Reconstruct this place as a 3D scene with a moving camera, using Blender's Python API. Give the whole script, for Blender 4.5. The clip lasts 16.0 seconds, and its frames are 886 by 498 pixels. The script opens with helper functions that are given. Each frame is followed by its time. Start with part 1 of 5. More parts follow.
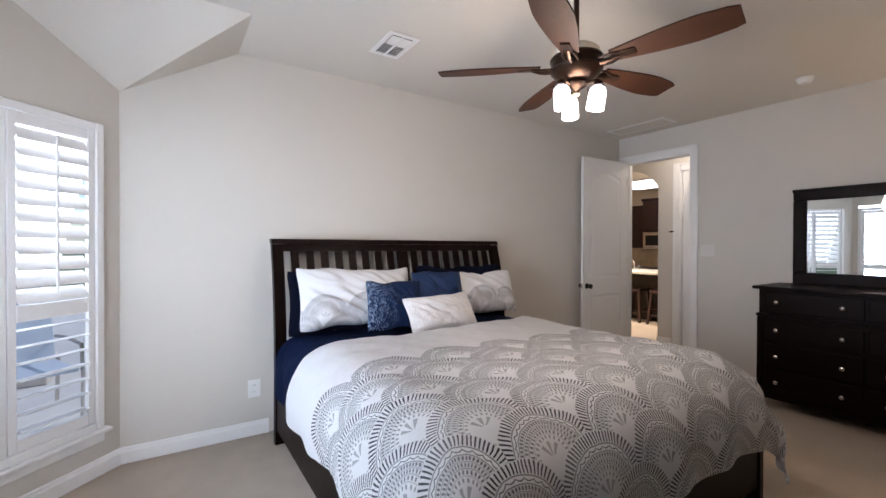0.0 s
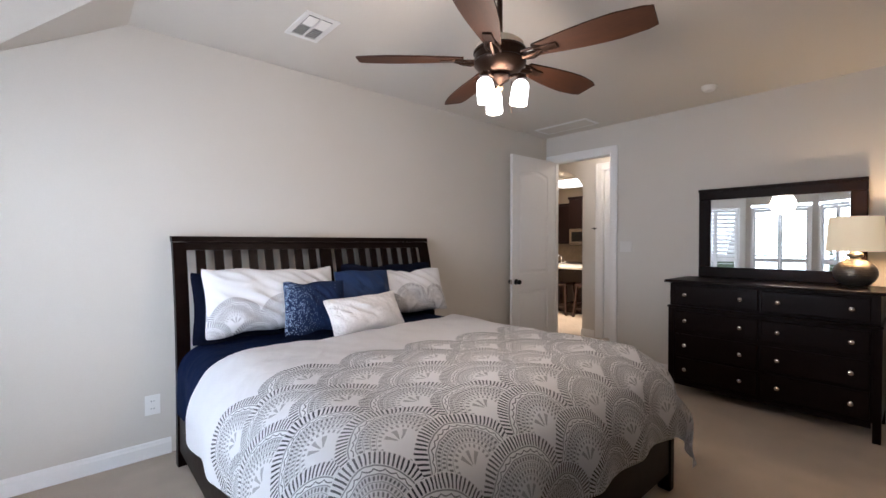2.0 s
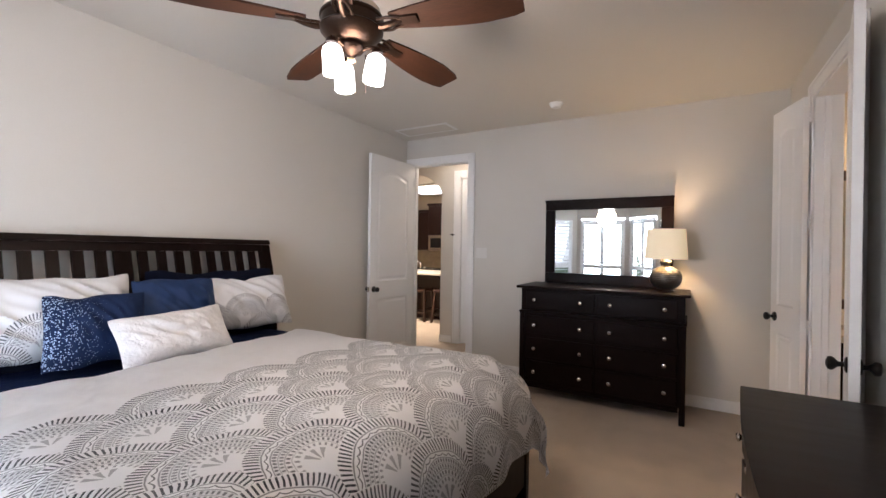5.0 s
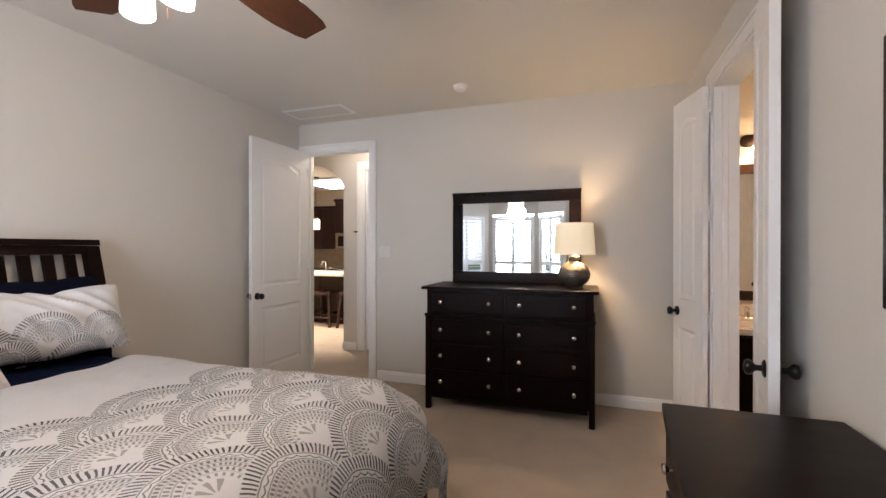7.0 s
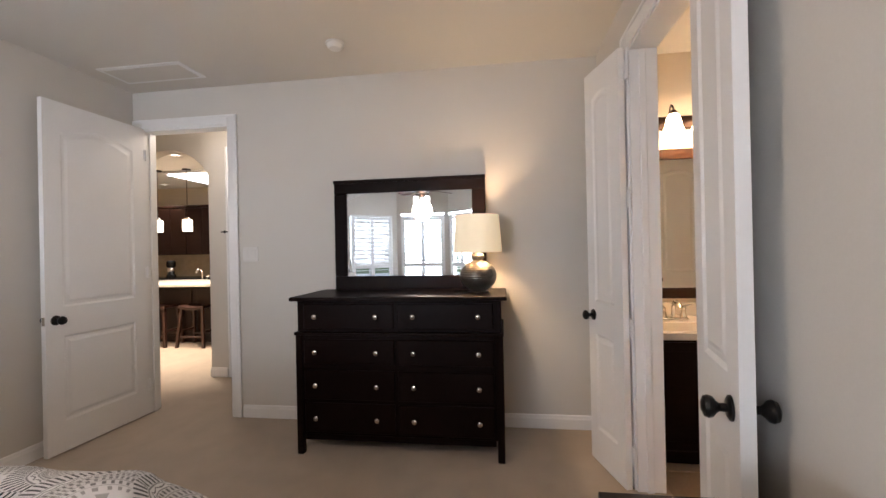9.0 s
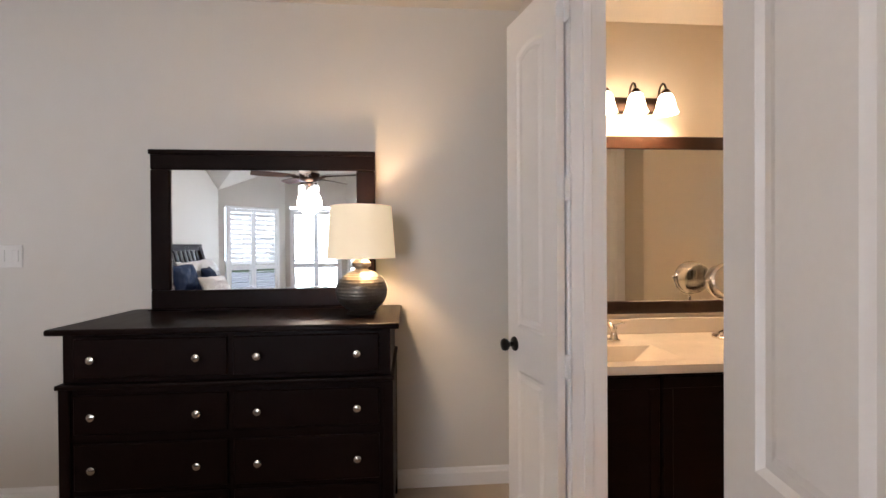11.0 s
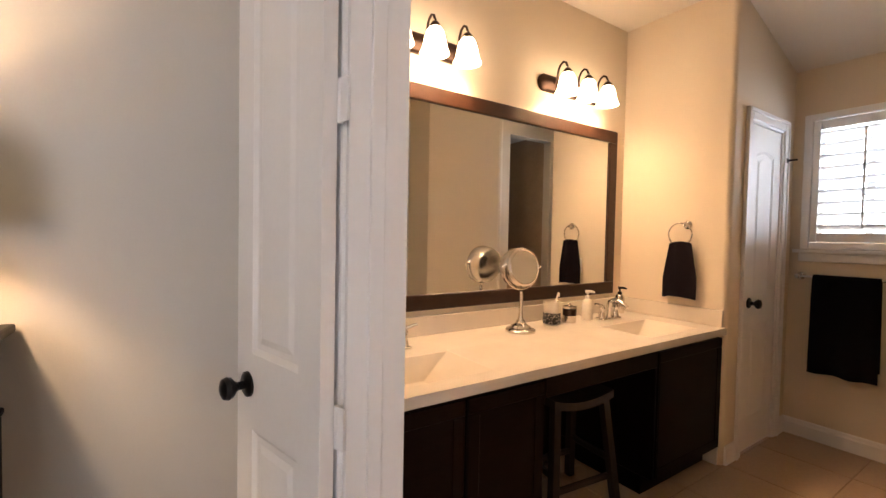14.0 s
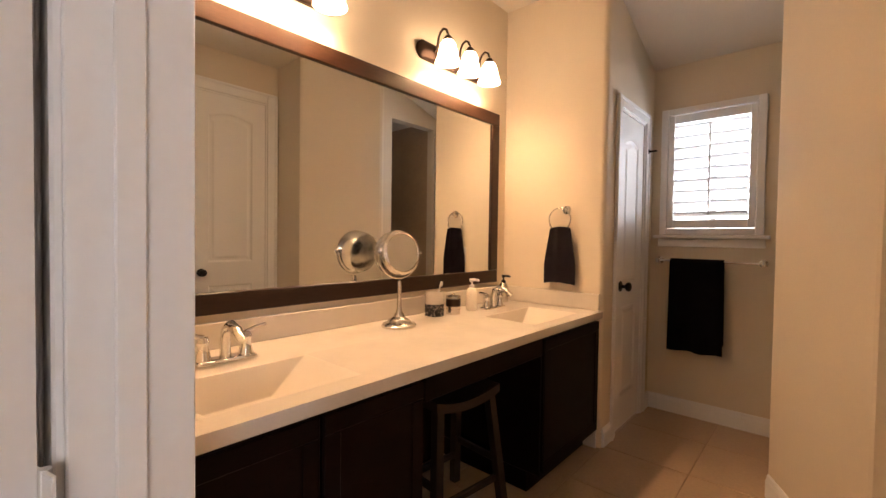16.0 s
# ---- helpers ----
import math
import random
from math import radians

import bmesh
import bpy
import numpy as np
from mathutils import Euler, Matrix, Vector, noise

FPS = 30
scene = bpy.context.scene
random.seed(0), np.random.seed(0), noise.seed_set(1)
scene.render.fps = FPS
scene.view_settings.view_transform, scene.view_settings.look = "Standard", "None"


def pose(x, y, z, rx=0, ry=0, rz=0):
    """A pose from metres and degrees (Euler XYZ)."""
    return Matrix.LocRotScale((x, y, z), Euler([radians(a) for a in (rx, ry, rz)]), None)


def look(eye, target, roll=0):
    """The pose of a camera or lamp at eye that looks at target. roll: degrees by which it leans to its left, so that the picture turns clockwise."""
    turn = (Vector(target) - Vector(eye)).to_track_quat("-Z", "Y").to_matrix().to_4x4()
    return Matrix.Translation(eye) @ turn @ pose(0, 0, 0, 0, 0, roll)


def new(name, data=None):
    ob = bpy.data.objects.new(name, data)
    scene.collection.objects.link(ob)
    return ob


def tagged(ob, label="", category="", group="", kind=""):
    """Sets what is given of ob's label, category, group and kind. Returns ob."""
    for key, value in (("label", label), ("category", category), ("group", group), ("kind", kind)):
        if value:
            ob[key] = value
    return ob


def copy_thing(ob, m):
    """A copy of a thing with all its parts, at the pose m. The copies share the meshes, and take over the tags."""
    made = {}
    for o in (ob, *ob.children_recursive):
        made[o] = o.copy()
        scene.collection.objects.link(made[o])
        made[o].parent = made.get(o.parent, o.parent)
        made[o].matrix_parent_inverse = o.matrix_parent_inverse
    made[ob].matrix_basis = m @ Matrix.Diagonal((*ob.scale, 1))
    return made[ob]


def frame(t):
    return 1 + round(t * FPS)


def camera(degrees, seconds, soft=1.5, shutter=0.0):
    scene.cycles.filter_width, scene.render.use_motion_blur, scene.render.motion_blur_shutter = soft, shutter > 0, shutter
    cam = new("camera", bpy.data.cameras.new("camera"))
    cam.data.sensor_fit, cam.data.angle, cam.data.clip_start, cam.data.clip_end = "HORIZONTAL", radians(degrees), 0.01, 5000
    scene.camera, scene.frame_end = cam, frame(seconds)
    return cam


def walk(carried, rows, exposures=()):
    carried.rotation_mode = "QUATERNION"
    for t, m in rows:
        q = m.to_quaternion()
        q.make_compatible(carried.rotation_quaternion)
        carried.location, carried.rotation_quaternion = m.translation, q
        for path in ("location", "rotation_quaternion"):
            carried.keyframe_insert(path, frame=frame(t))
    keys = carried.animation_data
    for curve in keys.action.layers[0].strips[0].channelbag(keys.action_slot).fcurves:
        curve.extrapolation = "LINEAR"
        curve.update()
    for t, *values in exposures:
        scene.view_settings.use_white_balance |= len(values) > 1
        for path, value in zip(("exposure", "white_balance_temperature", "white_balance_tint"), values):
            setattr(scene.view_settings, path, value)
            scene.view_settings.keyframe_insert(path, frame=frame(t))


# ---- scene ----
cam = camera(92.5, 16.0)
PATH = [
    (0, (1.935, 0.157, 1.391), (3.021, 1.836, 1.376), 0.2),
    (0.5, (1.959, 0.167, 1.393), (3.099, 1.809, 1.378), 0.1),
    (1, (1.991, 0.172, 1.389), (3.19, 1.773, 1.374), 0.0),
    (1.5, (2.017, 0.192, 1.403), (3.277, 1.746, 1.374), 0.0),
    (2, (2.062, 0.205, 1.399), (3.385, 1.705, 1.367), -0.0),
    (2.5, (2.093, 0.229, 1.406), (3.495, 1.655, 1.368), 0.1),
    (3, (2.127, 0.249, 1.425), (3.6, 1.6, 1.38), 0.4),
    (3.5, (2.155, 0.294, 1.424), (3.697, 1.566, 1.38), 0.7),
    (4, (2.188, 0.349, 1.4), (3.805, 1.526, 1.376), 0.9),
    (6.5, (2.687, 0.402, 1.387), (4.541, 1.151, 1.38), 0.3),
    (7, (2.811, 0.428, 1.389), (4.702, 1.079, 1.382), 0.0),
    (7.5, (2.95, 0.446, 1.374), (4.873, 0.994, 1.377), -0.3),
    (8, (3.13, 0.423, 1.376), (5.075, 0.889, 1.376), -0.7),
    (8.5, (3.338, 0.388, 1.367), (5.301, 0.772, 1.365), -1.1),
    (9, (3.542, 0.372, 1.355), (5.522, 0.651, 1.358), -1.2),
    (9.2, (3.639, 0.37, 1.358), (5.625, 0.611, 1.361), -1.2),
    (11.5, (4.52, 0.286, 1.39), (6.494, -0.03, 1.375), 0.1),
    (12, (4.675, 0.265, 1.373), (6.612, -0.231, 1.357), 0.6),
    (12.5, (4.796, 0.21, 1.357), (6.686, -0.442, 1.327), 1.0),
    (13, (4.928, 0.143, 1.356), (6.76, -0.659, 1.303), 1.3),
    (13.5, (5.034, 0.075, 1.341), (6.79, -0.88, 1.287), 1.3),
    (14, (5.107, 0.001, 1.327), (6.776, -1.1, 1.268), 1.1),
    (14.5, (5.183, -0.06, 1.31), (6.753, -1.298, 1.253), 1.1),
    (15, (5.243, -0.116, 1.276), (6.72, -1.463, 1.222), 0.9),
    (15.5, (5.273, -0.196, 1.253), (6.679, -1.617, 1.198), 0.8),
    (16, (5.294, -0.256, 1.241), (6.626, -1.748, 1.191), 0.8),
]
EXPOSURES = [(0, -0.15, 5720, 15), (3.5, -0.09, 5750, 16), (7, 0.23, 5850, 15), (9, 0.22, 5850, 15), (11.5, 0.25, 5900, 16), (12.5, 0.36, 5950, 16), (14, 0.33, 6100, 18), (15, 0.25, 6220, 19), (16, 0.24, 6350, 20)]
walk(cam, [(t, look(eye, target, roll)) for t, eye, target, roll in PATH], EXPOSURES)

# ---- light ----
world = bpy.data.worlds.new("sky")
scene.world = world
world.use_nodes = True
wn = world.node_tree
sky = wn.nodes.new("ShaderNodeTexSky")
sky.sky_type, sky.sun_disc = "NISHITA", False
sky.sun_elevation, sky.sun_rotation = radians(42), radians(200)
wn.nodes["Background"].inputs[1].default_value = 0.15
wn.links.new(sky.outputs[0], wn.nodes["Background"].inputs[0])

sun_data = bpy.data.lights.new("sun", "SUN")
sun_data.energy, sun_data.angle, sun_data.color = 3.0, radians(0.6), (1.0, 0.95, 0.87)
new("sun", sun_data).matrix_world = look((9, 3, 8), (0, 0, 0))


def window_light(name, centre, aim, w, h, watts, colour=(0.90, 0.97, 1.0)):
    data = bpy.data.lights.new(name, "AREA")
    data.shape, data.size, data.size_y, data.energy, data.color = "RECTANGLE", w, h, watts, colour
    new(name, data).matrix_world = look(centre, aim)


def bulb(name, place, watts, colour, radius=0.03):
    data = bpy.data.lights.new(name, "POINT")
    data.energy, data.color, data.shadow_soft_size = watts, colour, radius
    new(name, data).location = place


window_light("daylight_bay_north", (1.087, 3.28, 1.62), (2.5, 1.87, 0.9), 1.0, 1.0, 20)
window_light("daylight_bay_middle", (0.62, 2.09, 1.30), (3.0, 2.09, 0.7), 0.95, 1.75, 66)
window_light("daylight_bay_south", (0.98, 1.06, 1.30), (2.5, 2.58, 0.7), 0.8, 1.75, 58)
window_light("daylight_bath", (5.88, -3.86, 1.74), (5.88, -2.0, 1.74), 0.50, 0.8, 9)


# ---- materials ----
def mat(name, colour, rough=0.6, metal=0.0, vary=0.06, scale=3.0, grain=90.0, bump=0.05, dist=0.002, coat=0.0, stretch=(1, 1, 1), emit=0.0, emit_colour=None, sheen=0.0, spec=0.5, wrinkle=0.0, wrinkle_depth=0.012):
    m = bpy.data.materials.new(name)
    m.use_nodes = True
    nt = m.node_tree
    b = nt.nodes["Principled BSDF"]
    b.inputs["Roughness"].default_value, b.inputs["Metallic"].default_value = rough, metal
    b.inputs["Coat Weight"].default_value = coat
    b.inputs["Sheen Weight"].default_value = sheen
    b.inputs["Specular IOR Level"].default_value = spec
    tc = nt.nodes.new("ShaderNodeTexCoord")
    mp = nt.nodes.new("ShaderNodeMapping")
    mp.inputs["Scale"].default_value = stretch
    nt.links.new(tc.outputs["Object"], mp.inputs[0])
    big, fine = nt.nodes.new("ShaderNodeTexNoise"), nt.nodes.new("ShaderNodeTexNoise")
    big.inputs["Scale"].default_value, fine.inputs["Scale"].default_value = scale, grain
    big.inputs["Detail"].default_value, fine.inputs["Detail"].default_value = 4, 3
    for n in (big, fine):
        nt.links.new(mp.outputs[0], n.inputs["Vector"])
    add = nt.nodes.new("ShaderNodeMath")
    add.operation = "ADD"
    nt.links.new(big.outputs["Fac"], add.inputs[0])
    nt.links.new(fine.outputs["Fac"], add.inputs[1])
    ramp = nt.nodes.new("ShaderNodeMapRange")
    ramp.inputs["From Min"].default_value, ramp.inputs["From Max"].default_value = 0.6, 1.4
    ramp.inputs["To Min"].default_value, ramp.inputs["To Max"].default_value = 1 - vary, 1 + vary
    nt.links.new(add.outputs[0], ramp.inputs[0])
    mul = nt.nodes.new("ShaderNodeVectorMath")
    mul.operation = "SCALE"
    mul.inputs[0].default_value = colour[:3]
    nt.links.new(ramp.outputs[0], mul.inputs["Scale"])
    nt.links.new(mul.outputs[0], b.inputs["Base Color"])
    rr = nt.nodes.new("ShaderNodeMapRange")
    rr.inputs["To Min"].default_value, rr.inputs["To Max"].default_value = max(0.02, rough - 0.06), min(1, rough + 0.06)
    nt.links.new(big.outputs["Fac"], rr.inputs[0])
    nt.links.new(rr.outputs[0], b.inputs["Roughness"])
    if bump:
        bp = nt.nodes.new("ShaderNodeBump")
        bp.inputs["Strength"].default_value, bp.inputs["Distance"].default_value = bump, dist
        nt.links.new(fine.outputs["Fac"], bp.inputs["Height"])
        nt.links.new(bp.outputs[0], b.inputs["Normal"])
    if wrinkle:
        wr = nt.nodes.new("ShaderNodeTexNoise")
        wr.inputs["Scale"].default_value, wr.inputs["Detail"].default_value, wr.inputs["Distortion"].default_value = wrinkle, 2, 0.4
        nt.links.new(tc.outputs["Object"], wr.inputs["Vector"])
        b2 = nt.nodes.new("ShaderNodeBump")
        b2.inputs["Strength"].default_value, b2.inputs["Distance"].default_value = 0.8, wrinkle_depth
        nt.links.new(wr.outputs["Fac"], b2.inputs["Height"])
        if bump:
            nt.links.new(bp.outputs[0], b2.inputs["Normal"])
        nt.links.new(b2.outputs[0], b.inputs["Normal"])
    if emit:
        b.inputs["Emission Color"].default_value = (*(emit_colour or colour)[:3], 1)
        b.inputs["Emission Strength"].default_value = emit
    return m


PAINT = mat("beige_wall_paint", (0.60, 0.565, 0.515), 0.85, vary=0.025, scale=1.5, grain=140, bump=0.12, dist=0.001)
CEIL = mat("ceiling_paint", (0.66, 0.625, 0.575), 0.9, vary=0.02, scale=1.5, grain=110, bump=0.25, dist=0.0015)
BATHPAINT = mat("bath_wall_paint", (0.68, 0.59, 0.46), 0.8, vary=0.03, scale=1.5, grain=120, bump=0.12, dist=0.001)
WHITE = mat("white_satin_paint", (0.80, 0.79, 0.78), 0.38, vary=0.02, scale=4, grain=60, bump=0.03, dist=0.0006)
CARPET = mat("beige_carpet", (0.42, 0.345, 0.27), 0.97, vary=0.14, scale=5, grain=420, bump=0.7, dist=0.004, sheen=0.2)
TILEM = mat("beige_floor_tile", (0.42, 0.295, 0.19), 0.4, vary=0.12, scale=4, grain=60, bump=0.03, dist=0.001)
GROUT = mat("tile_grout", (0.36, 0.255, 0.17), 0.9, vary=0.1, grain=200)
ESPRESSO = mat("espresso_stained_wood", (0.0068, 0.0030, 0.0024), 0.36, vary=0.35, scale=3, grain=26, bump=0.05, dist=0.0008, stretch=(1, 1, 7), spec=0.07)
ESPRESSO_H = mat("espresso_wood_level_grain", (0.0068, 0.0030, 0.0024), 0.36, vary=0.35, scale=3, grain=26, bump=0.05, dist=0.0008, stretch=(7, 1, 7), spec=0.12)
ESPRESSO_X = mat("espresso_wood_side_grain", (0.0068, 0.0030, 0.0024), 0.36, vary=0.35, scale=3, grain=26, bump=0.05, dist=0.0008, stretch=(1, 7, 7), spec=0.07)
WALNUT = mat("walnut_stained_wood", (0.046, 0.018, 0.009), 0.6, vary=0.4, scale=4, grain=30, bump=0.05, dist=0.0006, stretch=(1, 8, 8), spec=0.25)
BRONZE = mat("oil_rubbed_bronze", (0.045, 0.026, 0.018), 0.34, metal=0.85, vary=0.25, scale=14, grain=120, bump=0.02)
DARKMETAL = mat("black_bronze_hardware", (0.012, 0.011, 0.011), 0.3, metal=0.6, vary=0.2, scale=20)
NICKEL = mat("brushed_nickel", (0.62, 0.58, 0.53), 0.22, metal=1.0, vary=0.06, scale=20, grain=200, bump=0.02)
CHROME = mat("polished_chrome", (0.75, 0.74, 0.72), 0.07, metal=1.0, vary=0.03)
GUNMETAL = mat("ribbed_gunmetal_glaze", (0.16, 0.145, 0.125), 0.34, metal=0.75, vary=0.25, scale=9, grain=70, bump=0.04)
NAVY = mat("navy_cotton", (0.006, 0.015, 0.060), 0.9, spec=0.15, vary=0.15, scale=6, grain=500, bump=0.3, dist=0.001, wrinkle=7, wrinkle_depth=0.02)
NAVYDARK = mat("dark_navy_cotton", (0.0028, 0.0042, 0.013), 0.95, spec=0.1, vary=0.2, scale=6, grain=500, bump=0.3, dist=0.001, wrinkle=7, wrinkle_depth=0.02)
NAVYTEAL = mat("navy_sateen", (0.008, 0.026, 0.088), 0.65, spec=0.3, vary=0.15, scale=6, grain=400, bump=0.2, dist=0.001, wrinkle=7, wrinkle_depth=0.02)
LINEN = mat("white_cotton", (0.74, 0.72, 0.71), 0.9, vary=0.04, scale=5, grain=350, bump=0.3, dist=0.001)
TOWEL = mat("black_terry_towel", (0.004, 0.0035, 0.005), 0.98, vary=0.3, scale=14, grain=420, bump=0.9, dist=0.004, spec=0.1, wrinkle=14, wrinkle_depth=0.01)
TOWEL2 = mat("charcoal_terry_towel", (0.007, 0.0045, 0.007), 0.98, vary=0.3, scale=14, grain=420, bump=0.9, dist=0.004, spec=0.1, wrinkle=14, wrinkle_depth=0.01)
MARBLE = mat("cultured_marble_vanity", (0.66, 0.60, 0.52), 0.22, vary=0.05, scale=8, grain=300, bump=0.0)
PLASTIC = mat("white_plastic", (0.78, 0.77, 0.75), 0.35, vary=0.02)
CERAMIC = mat("cream_ceramic", (0.72, 0.66, 0.57), 0.2, vary=0.05)
BLACK = mat("black_plastic", (0.006, 0.006, 0.007), 0.25, vary=0.2)
SHADE = mat("cream_linen_lampshade", (0.80, 0.70, 0.55), 0.9, vary=0.05, scale=6, grain=300, bump=0.2, dist=0.001, emit=0.38, emit_colour=(1.0, 0.77, 0.42))
GLOW = mat("lit_frosted_glass", (0.9, 0.88, 0.84), 0.4, vary=0.02, emit=5.0, emit_colour=(1.0, 0.93, 0.85))
GLOWWARM = mat("lit_warm_frosted_glass", (0.9, 0.86, 0.78), 0.4, vary=0.02, emit=4.2, emit_colour=(1.0, 0.80, 0.52))
GLOWBELL = mat("lit_bell_glass", (0.9, 0.86, 0.78), 0.4, vary=0.02, emit=15.0, emit_colour=(1.0, 0.71, 0.41))
KCAB = mat("brown_kitchen_cabinet_wood", (0.016, 0.006, 0.004), 0.4, vary=0.35, scale=3, grain=26, stretch=(1, 1, 7), spec=0.3)
STONE = mat("travertine_backsplash", (0.50, 0.40, 0.28), 0.5, vary=0.2, scale=9, grain=60, bump=0.1)
KCOUNTER = mat("pale_granite_counter", (0.68, 0.64, 0.58), 0.2, vary=0.15, scale=30, grain=180)
BROWNTILE = mat("brown_shower_tile", (0.42, 0.30, 0.19), 0.4, vary=0.15, scale=6, grain=60)
CONCRETE = mat("patio_concrete", (0.55, 0.53, 0.50), 0.9, vary=0.12, scale=2, grain=60, bump=0.2)
PATIOBLUE = mat("blue_patio_sling", (0.40, 0.45, 0.52), 0.8, vary=0.1)
BRICK = mat("pale_brick", (0.50, 0.45, 0.40), 0.9, vary=0.2, scale=8, grain=60, bump=0.3)
GRASS = mat("lawn", (0.14, 0.17, 0.08), 0.95, vary=0.4, scale=2, grain=60, bump=0.6, dist=0.01)


def mirror_material(name):
    m = bpy.data.materials.new(name)
    m.use_nodes = True
    b = m.node_tree.nodes["Principled BSDF"]
    b.inputs["Base Color"].default_value = (0.78, 0.81, 0.82, 1)
    b.inputs["Metallic"].default_value, b.inputs["Roughness"].default_value = 1.0, 0.01
    return m


def glass_material(name):
    m = bpy.data.materials.new(name)
    m.use_nodes = True
    b = m.node_tree.nodes["Principled BSDF"]
    b.inputs["Base Color"].default_value = (0.95, 0.97, 0.97, 1)
    b.inputs["Roughness"].default_value, b.inputs["Transmission Weight"].default_value, b.inputs["IOR"].default_value = 0.02, 1.0, 1.02
    return m


MIRROR, GLASS = mirror_material("silvered_mirror"), glass_material("window_glass")


# ---- builders ----
def put(name, bm, material, smooth=False):
    me = bpy.data.meshes.new(name)
    bmesh.ops.recalc_face_normals(bm, faces=bm.faces[:])
    if smooth:
        for f in bm.faces:
            f.smooth = True
    bm.to_mesh(me)
    bm.free()
    me.materials.append(material)
    if smooth:
        me.set_sharp_from_angle(angle=radians(38))
    return new(name, me)


def part(name, bm, material, parent, label="", smooth=False):
    ob = put(name, bm, material, smooth)
    ob.parent = parent
    if label:
        tagged(ob, label)
    return ob


def thing(name, label, category, group="", kind="", m=None):
    ob = new(name)
    ob.empty_display_size = 0.1
    if m is not None:
        ob.matrix_world = m
    return tagged(ob, label, category, group, kind)


def block(bm, x0, x1, y0, y1, z0, z1, bevel=0.0, segments=1, m=None):
    vs = [bm.verts.new(p) for p in ((x0, y0, z0), (x1, y0, z0), (x1, y1, z0), (x0, y1, z0), (x0, y0, z1), (x1, y0, z1), (x1, y1, z1), (x0, y1, z1))]
    fs = [bm.faces.new([vs[i] for i in q]) for q in ((3, 2, 1, 0), (4, 5, 6, 7), (0, 1, 5, 4), (1, 2, 6, 5), (2, 3, 7, 6), (3, 0, 4, 7))]
    if bevel:
        es = {e for f in fs for e in f.edges}
        r = bmesh.ops.bevel(bm, geom=list(es), offset=bevel, segments=segments, affect="EDGES", profile=0.5)
        vs = list({v for f in r["faces"] for v in f.verts} | {v for v in vs if v.is_valid})
    if m is not None:
        bmesh.ops.transform(bm, matrix=m, verts=vs)
    return bm


def box(x0, x1, y0, y1, z0, z1, bevel=0.0, segments=1, m=None):
    return block(bmesh.new(), x0, x1, y0, y1, z0, z1, bevel, segments, m)


def lathe(profile, n=28, m=None, bm=None):
    bm = bm or bmesh.new()
    rings, made = [], []
    for r, z in profile:
        if r < 1e-5:
            ring = [bm.verts.new((0, 0, z))]
        else:
            ring = [bm.verts.new((r * math.cos(2 * math.pi * i / n), r * math.sin(2 * math.pi * i / n), z)) for i in range(n)]
        rings.append(ring)
        made += ring
    for a, b in zip(rings, rings[1:]):
        for i in range(n):
            q = [a[i % len(a)], a[(i + 1) % len(a)], b[(i + 1) % len(b)], b[i % len(b)]]
            q = list(dict.fromkeys(q))
            if len(q) > 2:
                bm.faces.new(q)
    if m is not None:
        bmesh.ops.transform(bm, matrix=m, verts=made)
    return bm


def tube(points, radius, n=10, bm=None):
    bm = bm or bmesh.new()
    pts = [Vector(p) for p in points]
    up, rings = Vector((0.03, 0.02, 1)), []
    for i, p in enumerate(pts):
        d = (pts[min(i + 1, len(pts) - 1)] - pts[max(i - 1, 0)]).normalized()
        side = d.cross(up)
        if side.length < 0.05:
            side = d.cross(Vector((1, 0, 0)))
        side.normalize()
        other = side.cross(d)
        r = radius[i] if isinstance(radius, (list, tuple)) else radius
        rings.append([bm.verts.new(p + r * (math.cos(2 * math.pi * k / n) * side + math.sin(2 * math.pi * k / n) * other)) for k in range(n)])
    for a, b in zip(rings, rings[1:]):
        for k in range(n):
            bm.faces.new((a[k], a[(k + 1) % n], b[(k + 1) % n], b[k]))
    bm.faces.new(rings[0][::-1])
    bm.faces.new(rings[-1])
    return bm


def arc(c, r, a0, a1, n, axis="xz"):
    out = []
    for i in range(n + 1):
        a = radians(a0 + (a1 - a0) * i / n)
        u, v = r * math.cos(a), r * math.sin(a)
        out.append({"xz": (c[0] + u, c[1], c[2] + v), "yz": (c[0], c[1] + u, c[2] + v), "xy": (c[0] + u, c[1] + v, c[2])}[axis])
    return out


